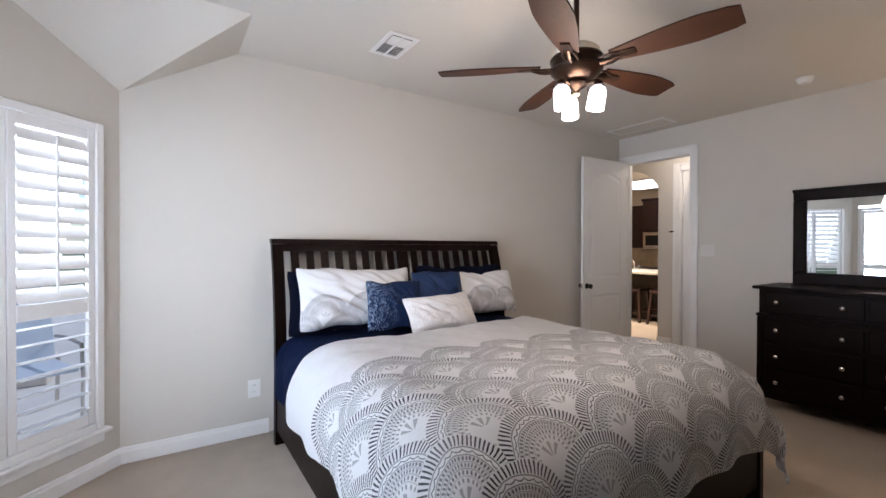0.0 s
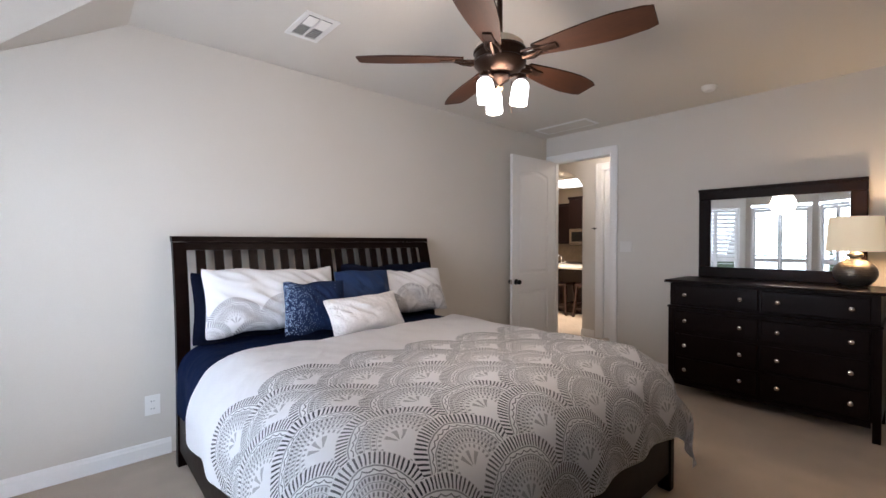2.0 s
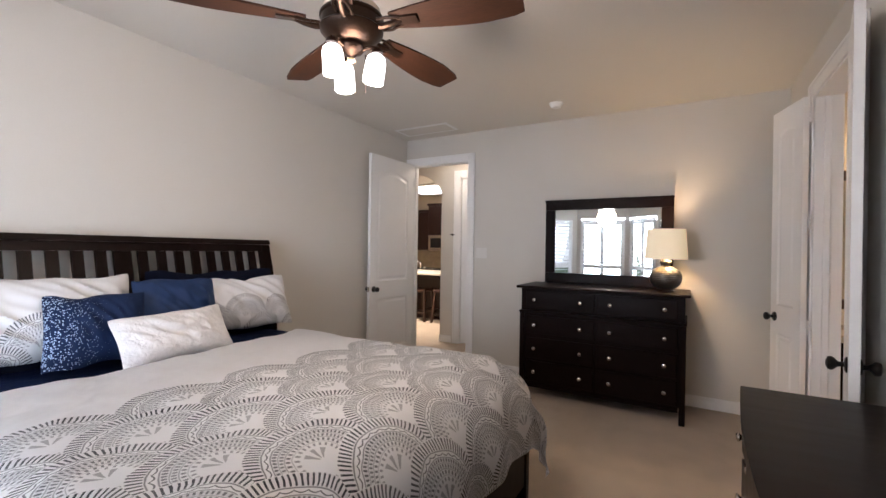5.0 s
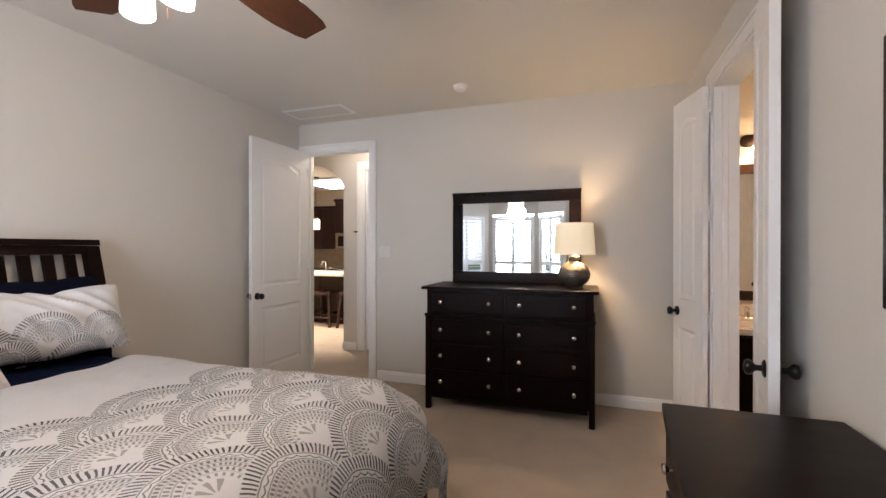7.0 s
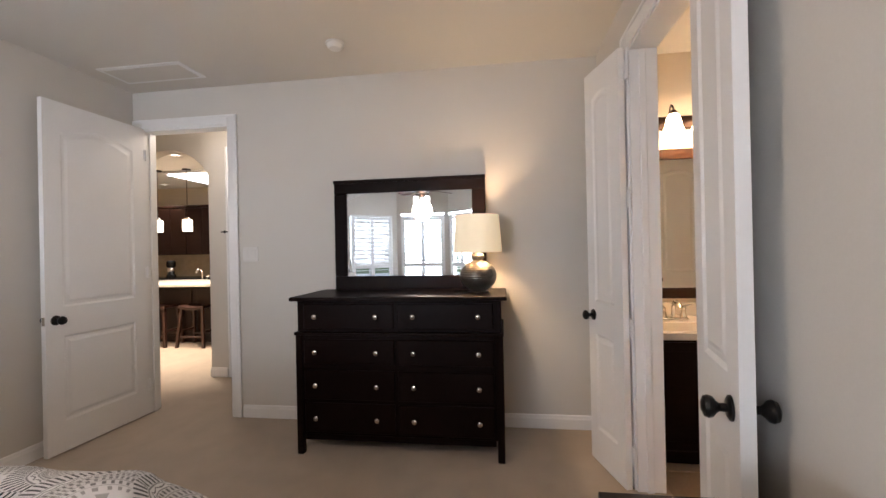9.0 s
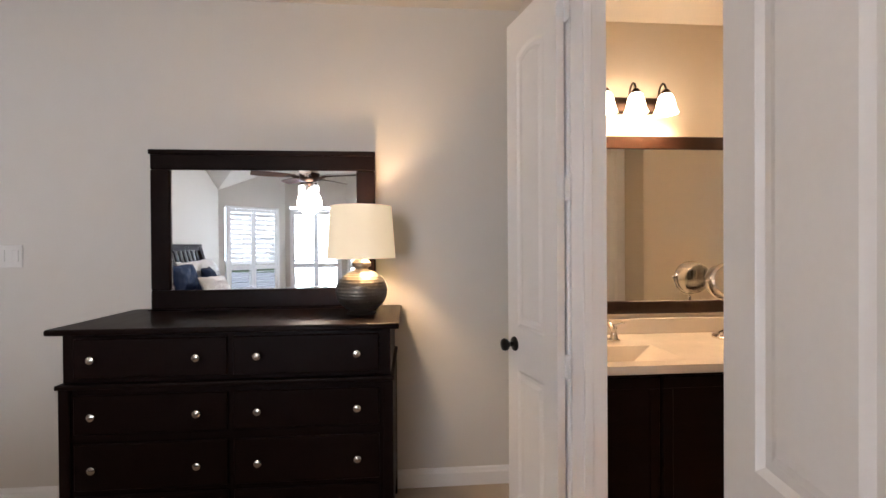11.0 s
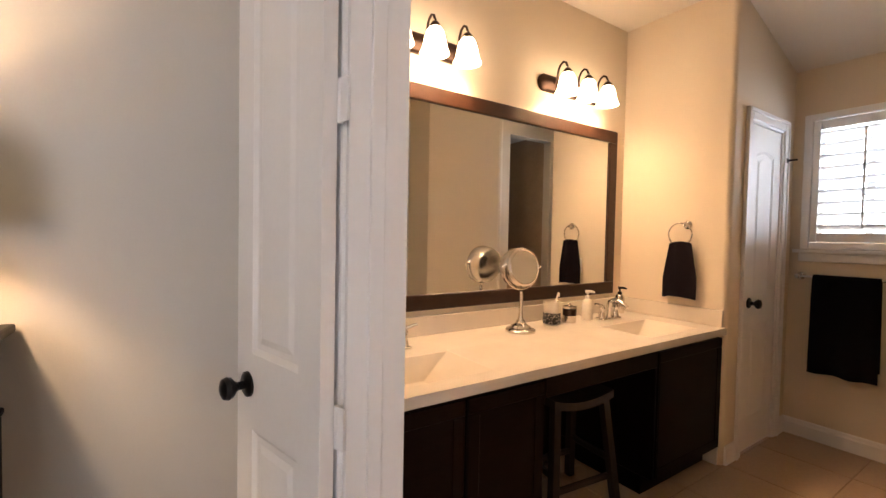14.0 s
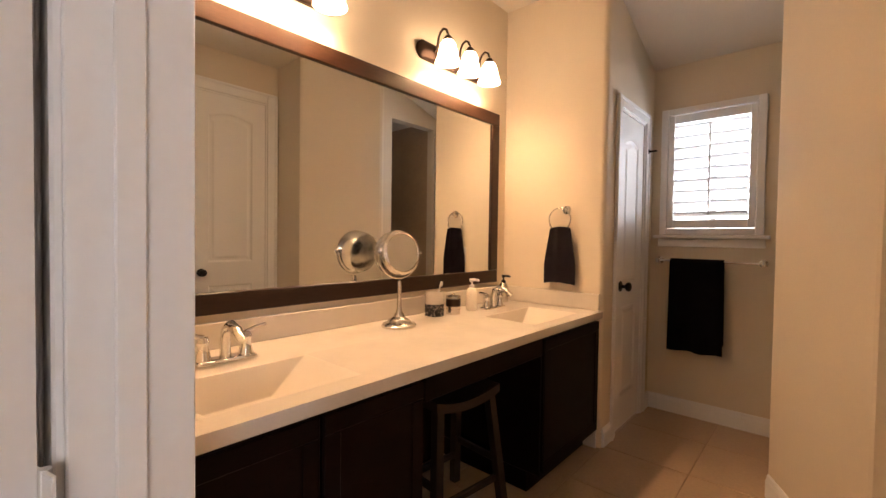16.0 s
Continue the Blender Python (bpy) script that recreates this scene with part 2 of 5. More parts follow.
def wall(name, p0, p1, z0, z1, thick, material, openings=(), label="", category="wall"):
    """A wall whose room face runs from p0 to p1; its thickness lies to the left of that line."""
    d = Vector((p1[0] - p0[0], p1[1] - p0[1], 0))
    length = d.length
    d.normalize()
    n = Vector((-d.y, d.x, 0))
    ss = sorted({0, length, *(v for o in openings for v in o[:2])})
    zs = sorted({z0, z1, *(v for o in openings for v in o[2:])})
    solid = lambda i, k: 0 <= i < len(ss) - 1 and 0 <= k < len(zs) - 1 and not any(o[0] <= (ss[i] + ss[i + 1]) / 2 <= o[1] and o[2] <= (zs[k] + zs[k + 1]) / 2 <= o[3] for o in openings)
    bm, cache = bmesh.new(), {}

    def v(i, k, back):
        key = (i, k, back)
        if key not in cache:
            p = Vector((*p0, 0)) + ss[i] * d + (thick * n if back else Vector()) + Vector((0, 0, zs[k]))
            cache[key] = bm.verts.new(p)
        return cache[key]

    for i in range(len(ss) - 1):
        for k in range(len(zs) - 1):
            if not solid(i, k):
                continue
            for b in (0, 1):
                bm.faces.new((v(i, k, b), v(i + 1, k, b), v(i + 1, k + 1, b), v(i, k + 1, b)))
            for (di, dk, a, c) in ((-1, 0, (i, k), (i, k + 1)), (1, 0, (i + 1, k), (i + 1, k + 1)), (0, -1, (i, k), (i + 1, k)), (0, 1, (i, k + 1), (i + 1, k + 1))):
                if not solid(i + di, k + dk):
                    bm.faces.new((v(*a, 0), v(*c, 0), v(*c, 1), v(*a, 1)))
    return tagged(put(name, bm, material), label or "painted plaster wall", category, kind="structure")


def slab(name, points, z0, z1, material, label, category):
    bm = bmesh.new()
    a = [bm.verts.new((x, y, z0)) for x, y in points]
    b = [bm.verts.new((x, y, z1)) for x, y in points]
    bm.faces.new(a[::-1]), bm.faces.new(b)
    for i in range(len(a)):
        j = (i + 1) % len(a)
        bm.faces.new((a[i], a[j], b[j], b[i]))
    return tagged(put(name, bm, material), label, category, kind="structure")


def sweep_base(name, p0, p1, material, height=0.105, label="white painted baseboard"):
    """A baseboard with a stepped top along p0 to p1; it stands to the right of that line."""
    d = Vector((p1[0] - p0[0], p1[1] - p0[1], 0))
    length = d.length
    d.normalize()
    n = Vector((d.y, -d.x, 0))
    prof = ((0.001, 0.002), (0.016, 0.002), (0.016, height * 0.72), (0.012, height * 0.8), (0.010, height * 0.93), (0.005, height), (0.001, height))
    bm = bmesh.new()
    ends = [[bm.verts.new(Vector((*p0, 0)) + s * d + q * n + Vector((0, 0, z))) for q, z in prof] for s in (0, length)]
    for i in range(len(prof)):
        j = (i + 1) % len(prof)
        bm.faces.new((ends[0][i], ends[0][j], ends[1][j], ends[1][i]))
    bm.faces.new(ends[0]), bm.faces.new(ends[1][::-1])
    return tagged(put(name, bm, material), label, "baseboard", kind="structure")


# ---- structure: bedroom ----
H = 2.76
BAY = [(1.674, 3.513), (0.82, 2.659), (0.82, 1.52), (1.45, 0.89), (1.45, -0.34)]
slab("floor", [(6.80, -0.40), (6.80, 3.52), (1.67, 3.52), (0.80, 2.665), (0.80, 1.51), (1.44, 0.88), (1.44, -0.40)], -0.10, 0.0, CARPET, "beige cut-pile bedroom carpet", "floor")
wall("wall_north", (6.92, 3.513), (1.60, 3.513), 0, H + 0.1, -0.12, PAINT, (), "pale beige painted bedroom wall behind the bed")
wall("wall_east", (6.80, -0.34), (6.80, 3.513), 0, H + 0.1, -0.12, PAINT, ((2.955, 3.765, 0, 2.440),), "pale beige painted wall with the hall doorway")
wall("wall_south", (1.45, -0.34), (6.95, -0.34), 0, H + 0.1, -0.14, PAINT, ((3.655, 4.565, 0, 2.45),), "pale beige painted wall with the bath doorway")
wall("wall_bay_north", BAY[0], BAY[1], 0, H + 0.1, -0.14, PAINT, ((0.10, 1.06, 0.30, 2.08),), "angled bay window wall in beige paint")
wall("wall_bay_west", BAY[1], BAY[2], 0, H + 0.1, -0.14, PAINT, ((0.10, 1.04, 0.30, 2.08),), "middle bay window wall in beige paint")
wall("wall_bay_south", BAY[2], BAY[3], 0, H + 0.1, -0.14, PAINT, ((0.08, 0.80, 0.30, 2.08),), "angled bay window wall in beige paint")
wall("wall_west", BAY[3], BAY[4], 0, H + 0.1, -0.14, PAINT, (), "pale beige painted wall beside the bay")

bm = bmesh.new()
ceil_pts = [[(2.355, 2.89), (2.355, 3.52), (6.80, 3.52), (6.80, -0.35), (0.7, -0.35), (0.7, 2.89)]]
for pts in ceil_pts:
    lo = [bm.verts.new((x, y, H)) for x, y in pts]
    hi = [bm.verts.new((x, y, H + 0.12)) for x, y in pts]
    bm.faces.new(lo[::-1]), bm.faces.new(hi)
    for i in range(len(lo)):
        j = (i + 1) % len(lo)
        bm.faces.new((lo[i], lo[j], hi[j], hi[i]))
A, B, C = (1.674, 3.52, 2.356), (2.355, 3.52, H), (2.355, 2.89, H)
for poly in ((A, B, C), (A, C, (0.7, 2.89, H), (0.7, 3.52, 2.356))):
    lo = [bm.verts.new(p) for p in poly]
    hi = [bm.verts.new((p[0], p[1], p[2] + 0.12)) for p in poly]
    bm.faces.new(lo), bm.faces.new(hi)
    for i in range(len(lo)):
        j = (i + 1) % len(lo)
        bm.faces.new((lo[i], lo[j], hi[j], hi[i]))
tagged(put("ceiling", bm, CEIL), "textured off-white ceiling with sloped corner over the bay", "ceiling", kind="structure")

sweep_base("baseboard", (1.68, 3.513), (2.56, 3.513), WHITE)
sweep_base("baseboard", (4.66, 3.513), (6.80, 3.513), WHITE)
sweep_base("baseboard", BAY[1], BAY[0], WHITE)
sweep_base("baseboard", BAY[2], BAY[1], WHITE)
sweep_base("baseboard", BAY[3], BAY[2], WHITE)
sweep_base("baseboard", (6.80, 2.525), (6.80, -0.34), WHITE)
sweep_base("baseboard", (6.80, -0.34), (6.11, -0.34), WHITE)
sweep_base("baseboard", (5.0, -0.34), (1.45, -0.34), WHITE)


def casing(name, axis, at, a, b, top, face, depth, wide=0.088):
    """Door trim round an opening a..b of a wall; face: +1 or -1, the way it stands proud; it also lines the opening."""
    t = thing(name, "white painted door casing and jamb", "door frame", kind="structure")
    def bx(s0, s1, d0, d1, z0, z1, bev=0.004):
        return box(s0, s1, min(d0, d1), max(d0, d1), z0, z1, bev) if axis == "x" else box(min(d0, d1), max(d0, d1), s0, s1, z0, z1, bev)
    for side, sgn in ((a, -1), (b, 1)):
        s0, s1 = sorted((side - sgn * 0.004, side + sgn * wide))
        part("casing_side", bx(s0, s1, at + face * 0.001, at + face * 0.016, 0, top + wide), WHITE, t)
        s0, s1 = sorted((side + sgn * (wide - 0.024), side + sgn * (wide + 0.002)))
        part("casing_bead", bx(s0, s1, at + face * 0.017, at + face * 0.023, 0, top + wide), WHITE, t)
        s0, s1 = sorted((side - sgn * 0.018, side - sgn * 0.0005))
        part("jamb", bx(s0, s1, at + face * 0.004, at - face * (depth + 0.004), 0, top - 0.001, 0.002), WHITE, t)
        s0, s1 = sorted((side - sgn * 0.030, side - sgn * 0.019))
        part("door_stop", bx(s0, s1, at - face * 0.045, at - face * 0.080, 0, top - 0.02, 0.002), WHITE, t)
    part("casing_head", bx(a + 0.005, b - 0.005, at + face * 0.001, at + face * 0.016, top - 0.004, top + wide), WHITE, t)
    part("casing_bead", bx(a - wide + 0.025, b + wide - 0.025, at + face * 0.017, at + face * 0.023, top + wide - 0.024, top + wide + 0.001), WHITE, t)
    part("jamb_head", bx(a + 0.019, b - 0.019, at + face * 0.004, at - face * (depth + 0.004), top - 0.018, top - 0.001, 0.002), WHITE, t)
    return t


casing("trim_hall_door", "y", 6.80, 2.615, 3.425, 2.440, -1, 0.12, 0.075)
casing("trim_bath_door", "x", -0.34, 5.105, 6.015, 2.45, 1, 0.14)


def panel_door(name, w, h, m, label, knob_s=0.065, knob_z=0.915, knobs=(1, -1), arch=True, thick=0.035, hinges=(), group="", plate=True):
    """A two-panel door: local x from hinge to free edge, y its thickness, z up."""
    t = thing(name, label, "door", group, "structure", m)
    lower, upper = (0.21, 0.80), (1.00 if h > 2.2 else 0.96, h - 0.15)
    side = min(0.115, w * 0.22)
    bm = bmesh.new()
    core = thick / 2 - 0.008
    block(bm, 0, w, -core, core, 0, h)
    for f in (-1, 1):
        y0, y1 = sorted((f * core, f * thick / 2))
        for x0, x1, z0, z1 in ((0, side, 0, h), (w - side, w, 0, h), (side, w - side, 0, lower[0]), (side, w - side, lower[1], upper[0]), (side, w - side, upper[1], h)):
            block(bm, x0, x1, y0, y1, z0, z1)
    part("door_slab", bm, WHITE, t)
    for f in (-1, 1):
        for z0, z1, top in ((*lower, False), (*upper, arch)):
            bm = bmesh.new()
            n, rise = 10, (w - 2 * side) * 0.11 if top else 0
            def outline(inset):
                x0, x1, zb, zt = side + inset, w - side - inset, z0 + inset, z1 - inset
                pts = [(x0, zb), (x1, zb)]
                for i in range(n + 1):
                    s = i / n
                    pts.append((x1 + (x0 - x1) * s, zt - rise + rise * math.sin(math.pi * s) if top else zt))
                return pts
            rings = [[bm.verts.new((x, f * d, z)) for x, z in outline(i)] for i, d in ((0.0, thick / 2 - 0.0005), (0.014, core + 0.0005), (0.030, core + 0.001), (0.048, thick / 2 - 0.002))]
            for a, b in zip(rings, rings[1:]):
                for i in range(len(a)):
                    j = (i + 1) % len(a)
                    bm.faces.new((a[i], a[j], b[j], b[i]))
            bm.faces.new(rings[-1])
            if top:
                cap = [bm.verts.new((x, f * (thick / 2 - 0.0005), z)) for x, z in ((side, z1), (w - side, z1))]
                bm.faces.new([cap[1], cap[0]] + rings[0][2:][::-1])
            part("door_panel", bm, WHITE, t)
    for f in knobs:
        turn = Matrix.Translation((w - knob_s, f * thick / 2, knob_z)) @ pose(0, 0, 0, -90 * f)
        k = part("door_knob", lathe(((0, 0.0), (0.012, 0.0), (0.011, 0.028), (0.017, 0.036), (0.027, 0.044), (0.030, 0.054), (0.026, 0.064), (0.012, 0.070), (0, 0.071)), 20, turn), DARKMETAL, t, "dark bronze round door knob", True)
        part("rose", lathe(((0, 0.001), (0.034, 0.001), (0.033, 0.006), (0.024, 0.011), (0.0, 0.012)), 24, turn), DARKMETAL, k, "", True)
    if plate:
        part("latch_plate", box(w - 0.001, w + 0.0015, -0.012, 0.012, knob_z - 0.028, knob_z + 0.028), NICKEL, t, "small brass-nickel latch plate")
    for z, f in hinges:
        hg = part("hinge", lathe(((0, z - 0.047), (0.0065, z - 0.047), (0.0065, z + 0.047), (0, z + 0.047)), 10, pose(-0.006, f * (thick / 2 + 0.006), 0)), WHITE, t, "white painted hinge")
        part("hinge_leaf", box(-0.010, 0.012, *sorted((f * (thick / 2 + 0.0005), f * (thick / 2 + 0.0055))), z - 0.046, z + 0.046, 0.001), WHITE, hg)
        part("hinge_leaf", box(-0.034, -0.008, *sorted((f * (thick / 2 + 0.001), f * (thick / 2 + 0.006))), z - 0.046, z + 0.046, 0.001), WHITE, hg)
    return t


# ---- doors ----
door_main = panel_door("door_1", 0.80, 2.424, pose(6.775, 3.402, 0.012, 0, 0, 178.5), "white two-panel bedroom door standing open against the wall", hinges=((0.25, 1), (1.2, 1), (2.2, 1)))
panel_door("door_2", 0.406, 2.43, pose(5.992, -0.292, 0.012, 0, 0, 15), "white narrow two-panel bath door leaf, swung open", hinges=((0.19, -1), (0.895, -1), (1.60, -1), (2.305, -1)), group="double bath doors", plate=False)
panel_door("door_3", 0.44, 2.43, pose(5.103, -0.300, 0.012, 0, 0, 168.6), "white narrow two-panel bath door leaf, swung open", hinges=((0.19, 1), (0.895, 1), (1.60, 1), (2.305, 1)), group="double bath doors", plate=False)


# ---- windows ----
def shutter_window(name, m, w, z0, z1, label, panels=2, rail=None, tilt=(35, 4), pitch=0.082, rod=True, backing=True):
    """Plantation shutters in a frame: local x along the wall, y into the room."""
    t = thing(name, label, "window", "shuttered windows", "structure", m)
    fw, st = 0.045, 0.038
    for x0, x1 in ((0, fw), (w - fw, w)):
        part("frame_side", box(x0, x1, -0.02, 0.028, z0, z1, 0.004), WHITE, t)
    for a, b in ((z1 - fw, z1), (z0, z0 + fw)):
        part("frame_rail", box(fw + 0.001, w - fw - 0.001, -0.02, 0.027, a, b, 0.004), WHITE, t)
    part("sill", box(-0.035, w + 0.035, -0.01, 0.05, z0 - 0.026, z0 - 0.002, 0.006, 2), WHITE, t)
    part("apron", box(-0.01, w + 0.01, 0.001, 0.016, z0 - 0.085, z0 - 0.028, 0.004), WHITE, t)
    inner = w - 2 * fw
    pw = inner / panels
    for p in range(panels):
        x0, x1 = fw + p * pw + 0.002, fw + (p + 1) * pw - 0.002
        bm = bmesh.new()
        for a, b in ((x0, x0 + st), (x1 - st, x1)):
            block(bm, a, b, -0.012, 0.016, z0 + fw + 0.003, z1 - fw - 0.003, 0.003)
        pan = part("shutter_panel", bm, WHITE, t, "white shutter panel frame")
        zb, zt = z0 + fw + 0.003, z1 - fw - 0.003
        rails = [(zb, zb + 0.058), (zt - 0.058, zt)]
        if rail:
            rails.insert(1, rail)
        for a, b in rails:
            part("shutter_rail", box(x0 + st + 0.001, x1 - st - 0.001, -0.011, 0.015, a, b, 0.003), WHITE, pan)
        for k in range(len(rails) - 1):
            lo, hi = rails[k][1], rails[k + 1][0]
            n = max(1, round((hi - lo) / pitch))
            ang = tilt[1] if (rail and k == 0) else tilt[0]
            src = None
            for i in range(n):
                zc = lo + (hi - lo) * (i + 0.5) / n
                if src is None:
                    bm = bmesh.new()
                    ring = [(0.043 * math.cos(a), 0.0055 * math.sin(a)) for a in (2 * math.pi * j / 12 for j in range(12))]
                    ends = [[bm.verts.new((x, y, z)) for y, z in ring] for x in (x0 + st + 0.003, x1 - st - 0.003)]
                    for j in range(12):
                        bm.faces.new((ends[0][j], ends[0][(j + 1) % 12], ends[1][(j + 1) % 12], ends[1][j]))
                    bm.faces.new(ends[0]), bm.faces.new(ends[1][::-1])
                    ob = part("louvre", bm, WHITE, pan, "", True)
                    src = ob.data
                else:
                    ob = new("louvre", src)
                    ob.parent = pan
                ob.matrix_local = pose(0, 0, zc, ang)
            if rod and k == len(rails) - 2:
                part("tilt_rod", box((x0 + x1) / 2 - 0.006, (x0 + x1) / 2 + 0.006, 0.030, 0.040, lo + 0.03, hi - 0.02, 0.002), WHITE, pan)
    g = part("pane", box(0.02, w - 0.02, -0.105, -0.100, z0, z1), GLASS, t)
    g.visible_shadow = False
    part("sash_bar", box(0.02, w - 0.02, -0.13, -0.108, (z0 + z1) / 2 - 0.1, (z0 + z1) / 2 - 0.05, 0.002), WHITE, t)
    part("sash_stile", box(w / 2 - 0.02, w / 2 + 0.02, -0.135, -0.131, z0, z1, 0.001), WHITE, t)
    return t


def bay(p, q, s):
    d = (Vector(q) - Vector(p)).normalized()
    at = Vector(p) + d * s
    return Matrix.Translation((at.x, at.y, 0)) @ Matrix.Rotation(math.atan2(d.y, d.x), 4, "Z")


shutter_window("window_1", bay(BAY[0], BAY[1], 0.118), 0.955, 0.288, 2.11, "bay window with white plantation shutters, slats open", 2, (0.995, 1.08), (-56, 5))
shutter_window("window_2", bay(BAY[1], BAY[2], 0.09), 0.96, 0.288, 2.11, "bay window with white plantation shutters, slats open", 2, (0.995, 1.08), (8, 3), rod=False)
shutter_window("window_3", bay(BAY[2], BAY[3], 0.07), 0.74, 0.288, 2.11, "bay window with white plantation shutters, slats open", 2, (0.995, 1.08), (8, 3), rod=False)


# ---- bed ----
BX, BW = 3.602, 0.965
bed = thing("bed", "espresso wood king bed with slatted sleigh headboard", "bed")


def headboard_y(z):
    return 3.28 + 0.13 * max(0.0, (z - 0.55) / 0.88) ** 2.2


def leaning(x0, x1, z0, z1, front, back, n=7):
    bm = bmesh.new()
    rows = []
    for i in range(n + 1):
        z = z0 + (z1 - z0) * i / n
        y = headboard_y(z)
        rows.append([bm.verts.new(p) for p in ((x0, y - front, z), (x1, y - front, z), (x1, y + back, z), (x0, y + back, z))])
    for a, b in zip(rows, rows[1:]):
        for k in range(4):
            bm.faces.new((a[k], a[(k + 1) % 4], b[(k + 1) % 4], b[k]))
    bm.faces.new(rows[0][::-1]), bm.faces.new(rows[-1])
    return bm


hb0, hb1 = 2.556, 4.648
part("headboard_post", leaning(hb0, hb0 + 0.075, 0, 1.40, 0.030, 0.030), ESPRESSO, bed)
part("headboard_post", leaning(hb1 - 0.075, hb1, 0, 1.40, 0.030, 0.030), ESPRESSO, bed)
part("top_rail", leaning(hb0 - 0.003, hb1 + 0.003, 1.402, 1.438, 0.038, 0.036, 2), ESPRESSO_H, bed)
part("upper_rail", leaning(hb0 + 0.076, hb1 - 0.076, 1.347, 1.401, 0.020, 0.020, 2), ESPRESSO_H, bed)
part("lower_rail", leaning(hb0 + 0.076, hb1 - 0.076, 0.36, 0.62, 0.022, 0.022, 2), ESPRESSO_H, bed)
nsl = 17
gap = (hb1 - hb0 - 0.152) / (nsl + 0.5)
for i in range(nsl):
    x = hb0 + 0.076 + gap * (i + 0.75)
    wide = 0.056 if i != 8 else 0.095
    part("slat", leaning(x - wide / 2, x + wide / 2, 0.621, 1.346, 0.010, 0.010, 5), ESPRESSO, bed)
for x0, x1 in ((2.565, 2.603), (4.572, 4.610)):
    part("side_rail", box(x0, x1, 1.20, 3.249, 0.10, 0.37, 0.006), ESPRESSO_X, bed)
part("footboard", box(2.60, 4.575, 1.135, 1.175, 0.10, 0.44, 0.006), ESPRESSO_H, bed)
part("footboard_cap", box(2.59, 4.585, 1.120, 1.190, 0.441, 0.472, 0.008), ESPRESSO_H, bed)
for x0, x1 in ((2.545, 2.605), (4.565, 4.622)):
    part("foot_post", box(x0, x1, 1.125, 1.198, 0, 0.46, 0.008), ESPRESSO, bed)
part("mattress", box(BX - 0.955, BX + 0.955, 1.21, 3.25, 0.30, 0.66, 0.06, 3), NAVYDARK, bed, "dark navy fitted mattress and box spring", True)


def fold(s, a, r):
    if abs(s) <= a:
        return s, 0.0
    e, sg = abs(s) - a, math.copysign(1, s)
    if e < r * math.pi / 2:
        return sg * (a + r * math.sin(e / r)), r * (1 - math.cos(e / r))
    return sg * (a + r), r + e - r * math.pi / 2


FR = 0.33


def cloth(name, u0, u1, v0, v1, foot, top, a, r, nu, nv, thick, material, hem=0.02, swing=0.03, seed=0.0, puff=0.02, curve=0.0, ruck=0.0):
    """Bedding laid over the mattress. u across from the bed's middle, v along from the foot edge towards the head (negative: hanging at the foot)."""
    bm = bmesh.new()
    uv = bm.loops.layers.uv.new("cloth")
    grid, coords = [], {}
    for j in range(nv + 1):
        row = []
        for i in range(nu + 1):
            u, v = u0 + (u1 - u0) * i / nu, v0 + (v1 - v0) * j / nv
            v += (curve if u > 0 else curve * 0.35) * max(0.0, j / nv) ** 3 * min(1.0, (u / 1.0) ** 2)
            x, dx = fold(u, a, r)
            if v < FR:
                e = FR - v
                ang = min(e / FR, math.pi / 2)
                yy = foot + FR - FR * math.sin(ang)
                dy = FR * (1 - math.cos(ang)) + max(0, e - FR * math.pi / 2)
            else:
                yy, dy = foot + v, 0.0
            hang = max(dx, dy) + 0.28 * min(dx, dy)
            nz = noise.noise(Vector((u * 2.3 + seed, v * 2.3, seed)))
            nf = noise.noise(Vector((u * 7 + seed, v * 7, 3.1)))
            z = top - hang + puff * nz + 0.006 * nf - 0.03 * (abs(u) / 1.2) ** 2
            z += 0.75 * puff * (0.45 - abs(noise.noise(Vector((u * 3.1 + v * 1.6 + seed, v * 3.6 - u * 0.8, 9.0 + seed)))) - 0.5 * abs(noise.noise(Vector((u * 6.5 - v * 2.0, v * 6.0, 2.0 + seed)))))
            side = min(1.0, dx / 0.3)
            end = min(1.0, dy / 0.3)
            wave = noise.noise(Vector((v * 4.0, u * 1.0, 7.7 + seed)))
            wave2 = noise.noise(Vector((u * 4.5, v * 1.0, 1.7 + seed)))
            x += math.copysign(1, u) * side * (swing * wave + 0.007 * math.sin(v * 13) * side)
            yy -= end * (swing * wave2 + 0.012 * math.sin(u * 15 + 1) * end)
            if u > 0:
                gather = min(1.0, max(0.0, (u - 0.72) / 0.3)) * min(1.0, max(0.0, (0.75 - v) / 0.5))
                ripple = math.sin(21 * u - 17 * v) * 0.6 + math.sin(37 * u + 9 * v + 1.3) * 0.4
                x += ruck * gather * ripple
                yy -= ruck * 0.7 * gather * ripple
                z += 0.4 * ruck * gather * math.sin(16 * v + 11 * u)
            if end > 0.05 and side > 0.05:
                q = min(end, side)
                x -= math.copysign(1, u) * q * 0.06
                yy -= q * 0.02
                z -= 0.085 * q
            row.append(bm.verts.new((BX + x, yy, max(z, 0.05))))
            coords[row[-1]] = (u, v)
        grid.append(row)
    for j in range(nv):
        for i in range(nu):
            f = bm.faces.new((grid[j][i], grid[j][i + 1], grid[j + 1][i + 1], grid[j + 1][i]))
            for lp in f.loops:
                lp[uv].uv = coords[lp.vert]
    bmesh.ops.solidify(bm, geom=bm.faces[:], thickness=thick)
    return put(name, bm, material, True)


class Nodes:
    """Short hand for arithmetic in a node tree."""

    def __init__(self, nt):
        self.nt = nt

    def m(self, op, a, b=None, c=None):
        n = self.nt.nodes.new("ShaderNodeMath")
        n.operation = op
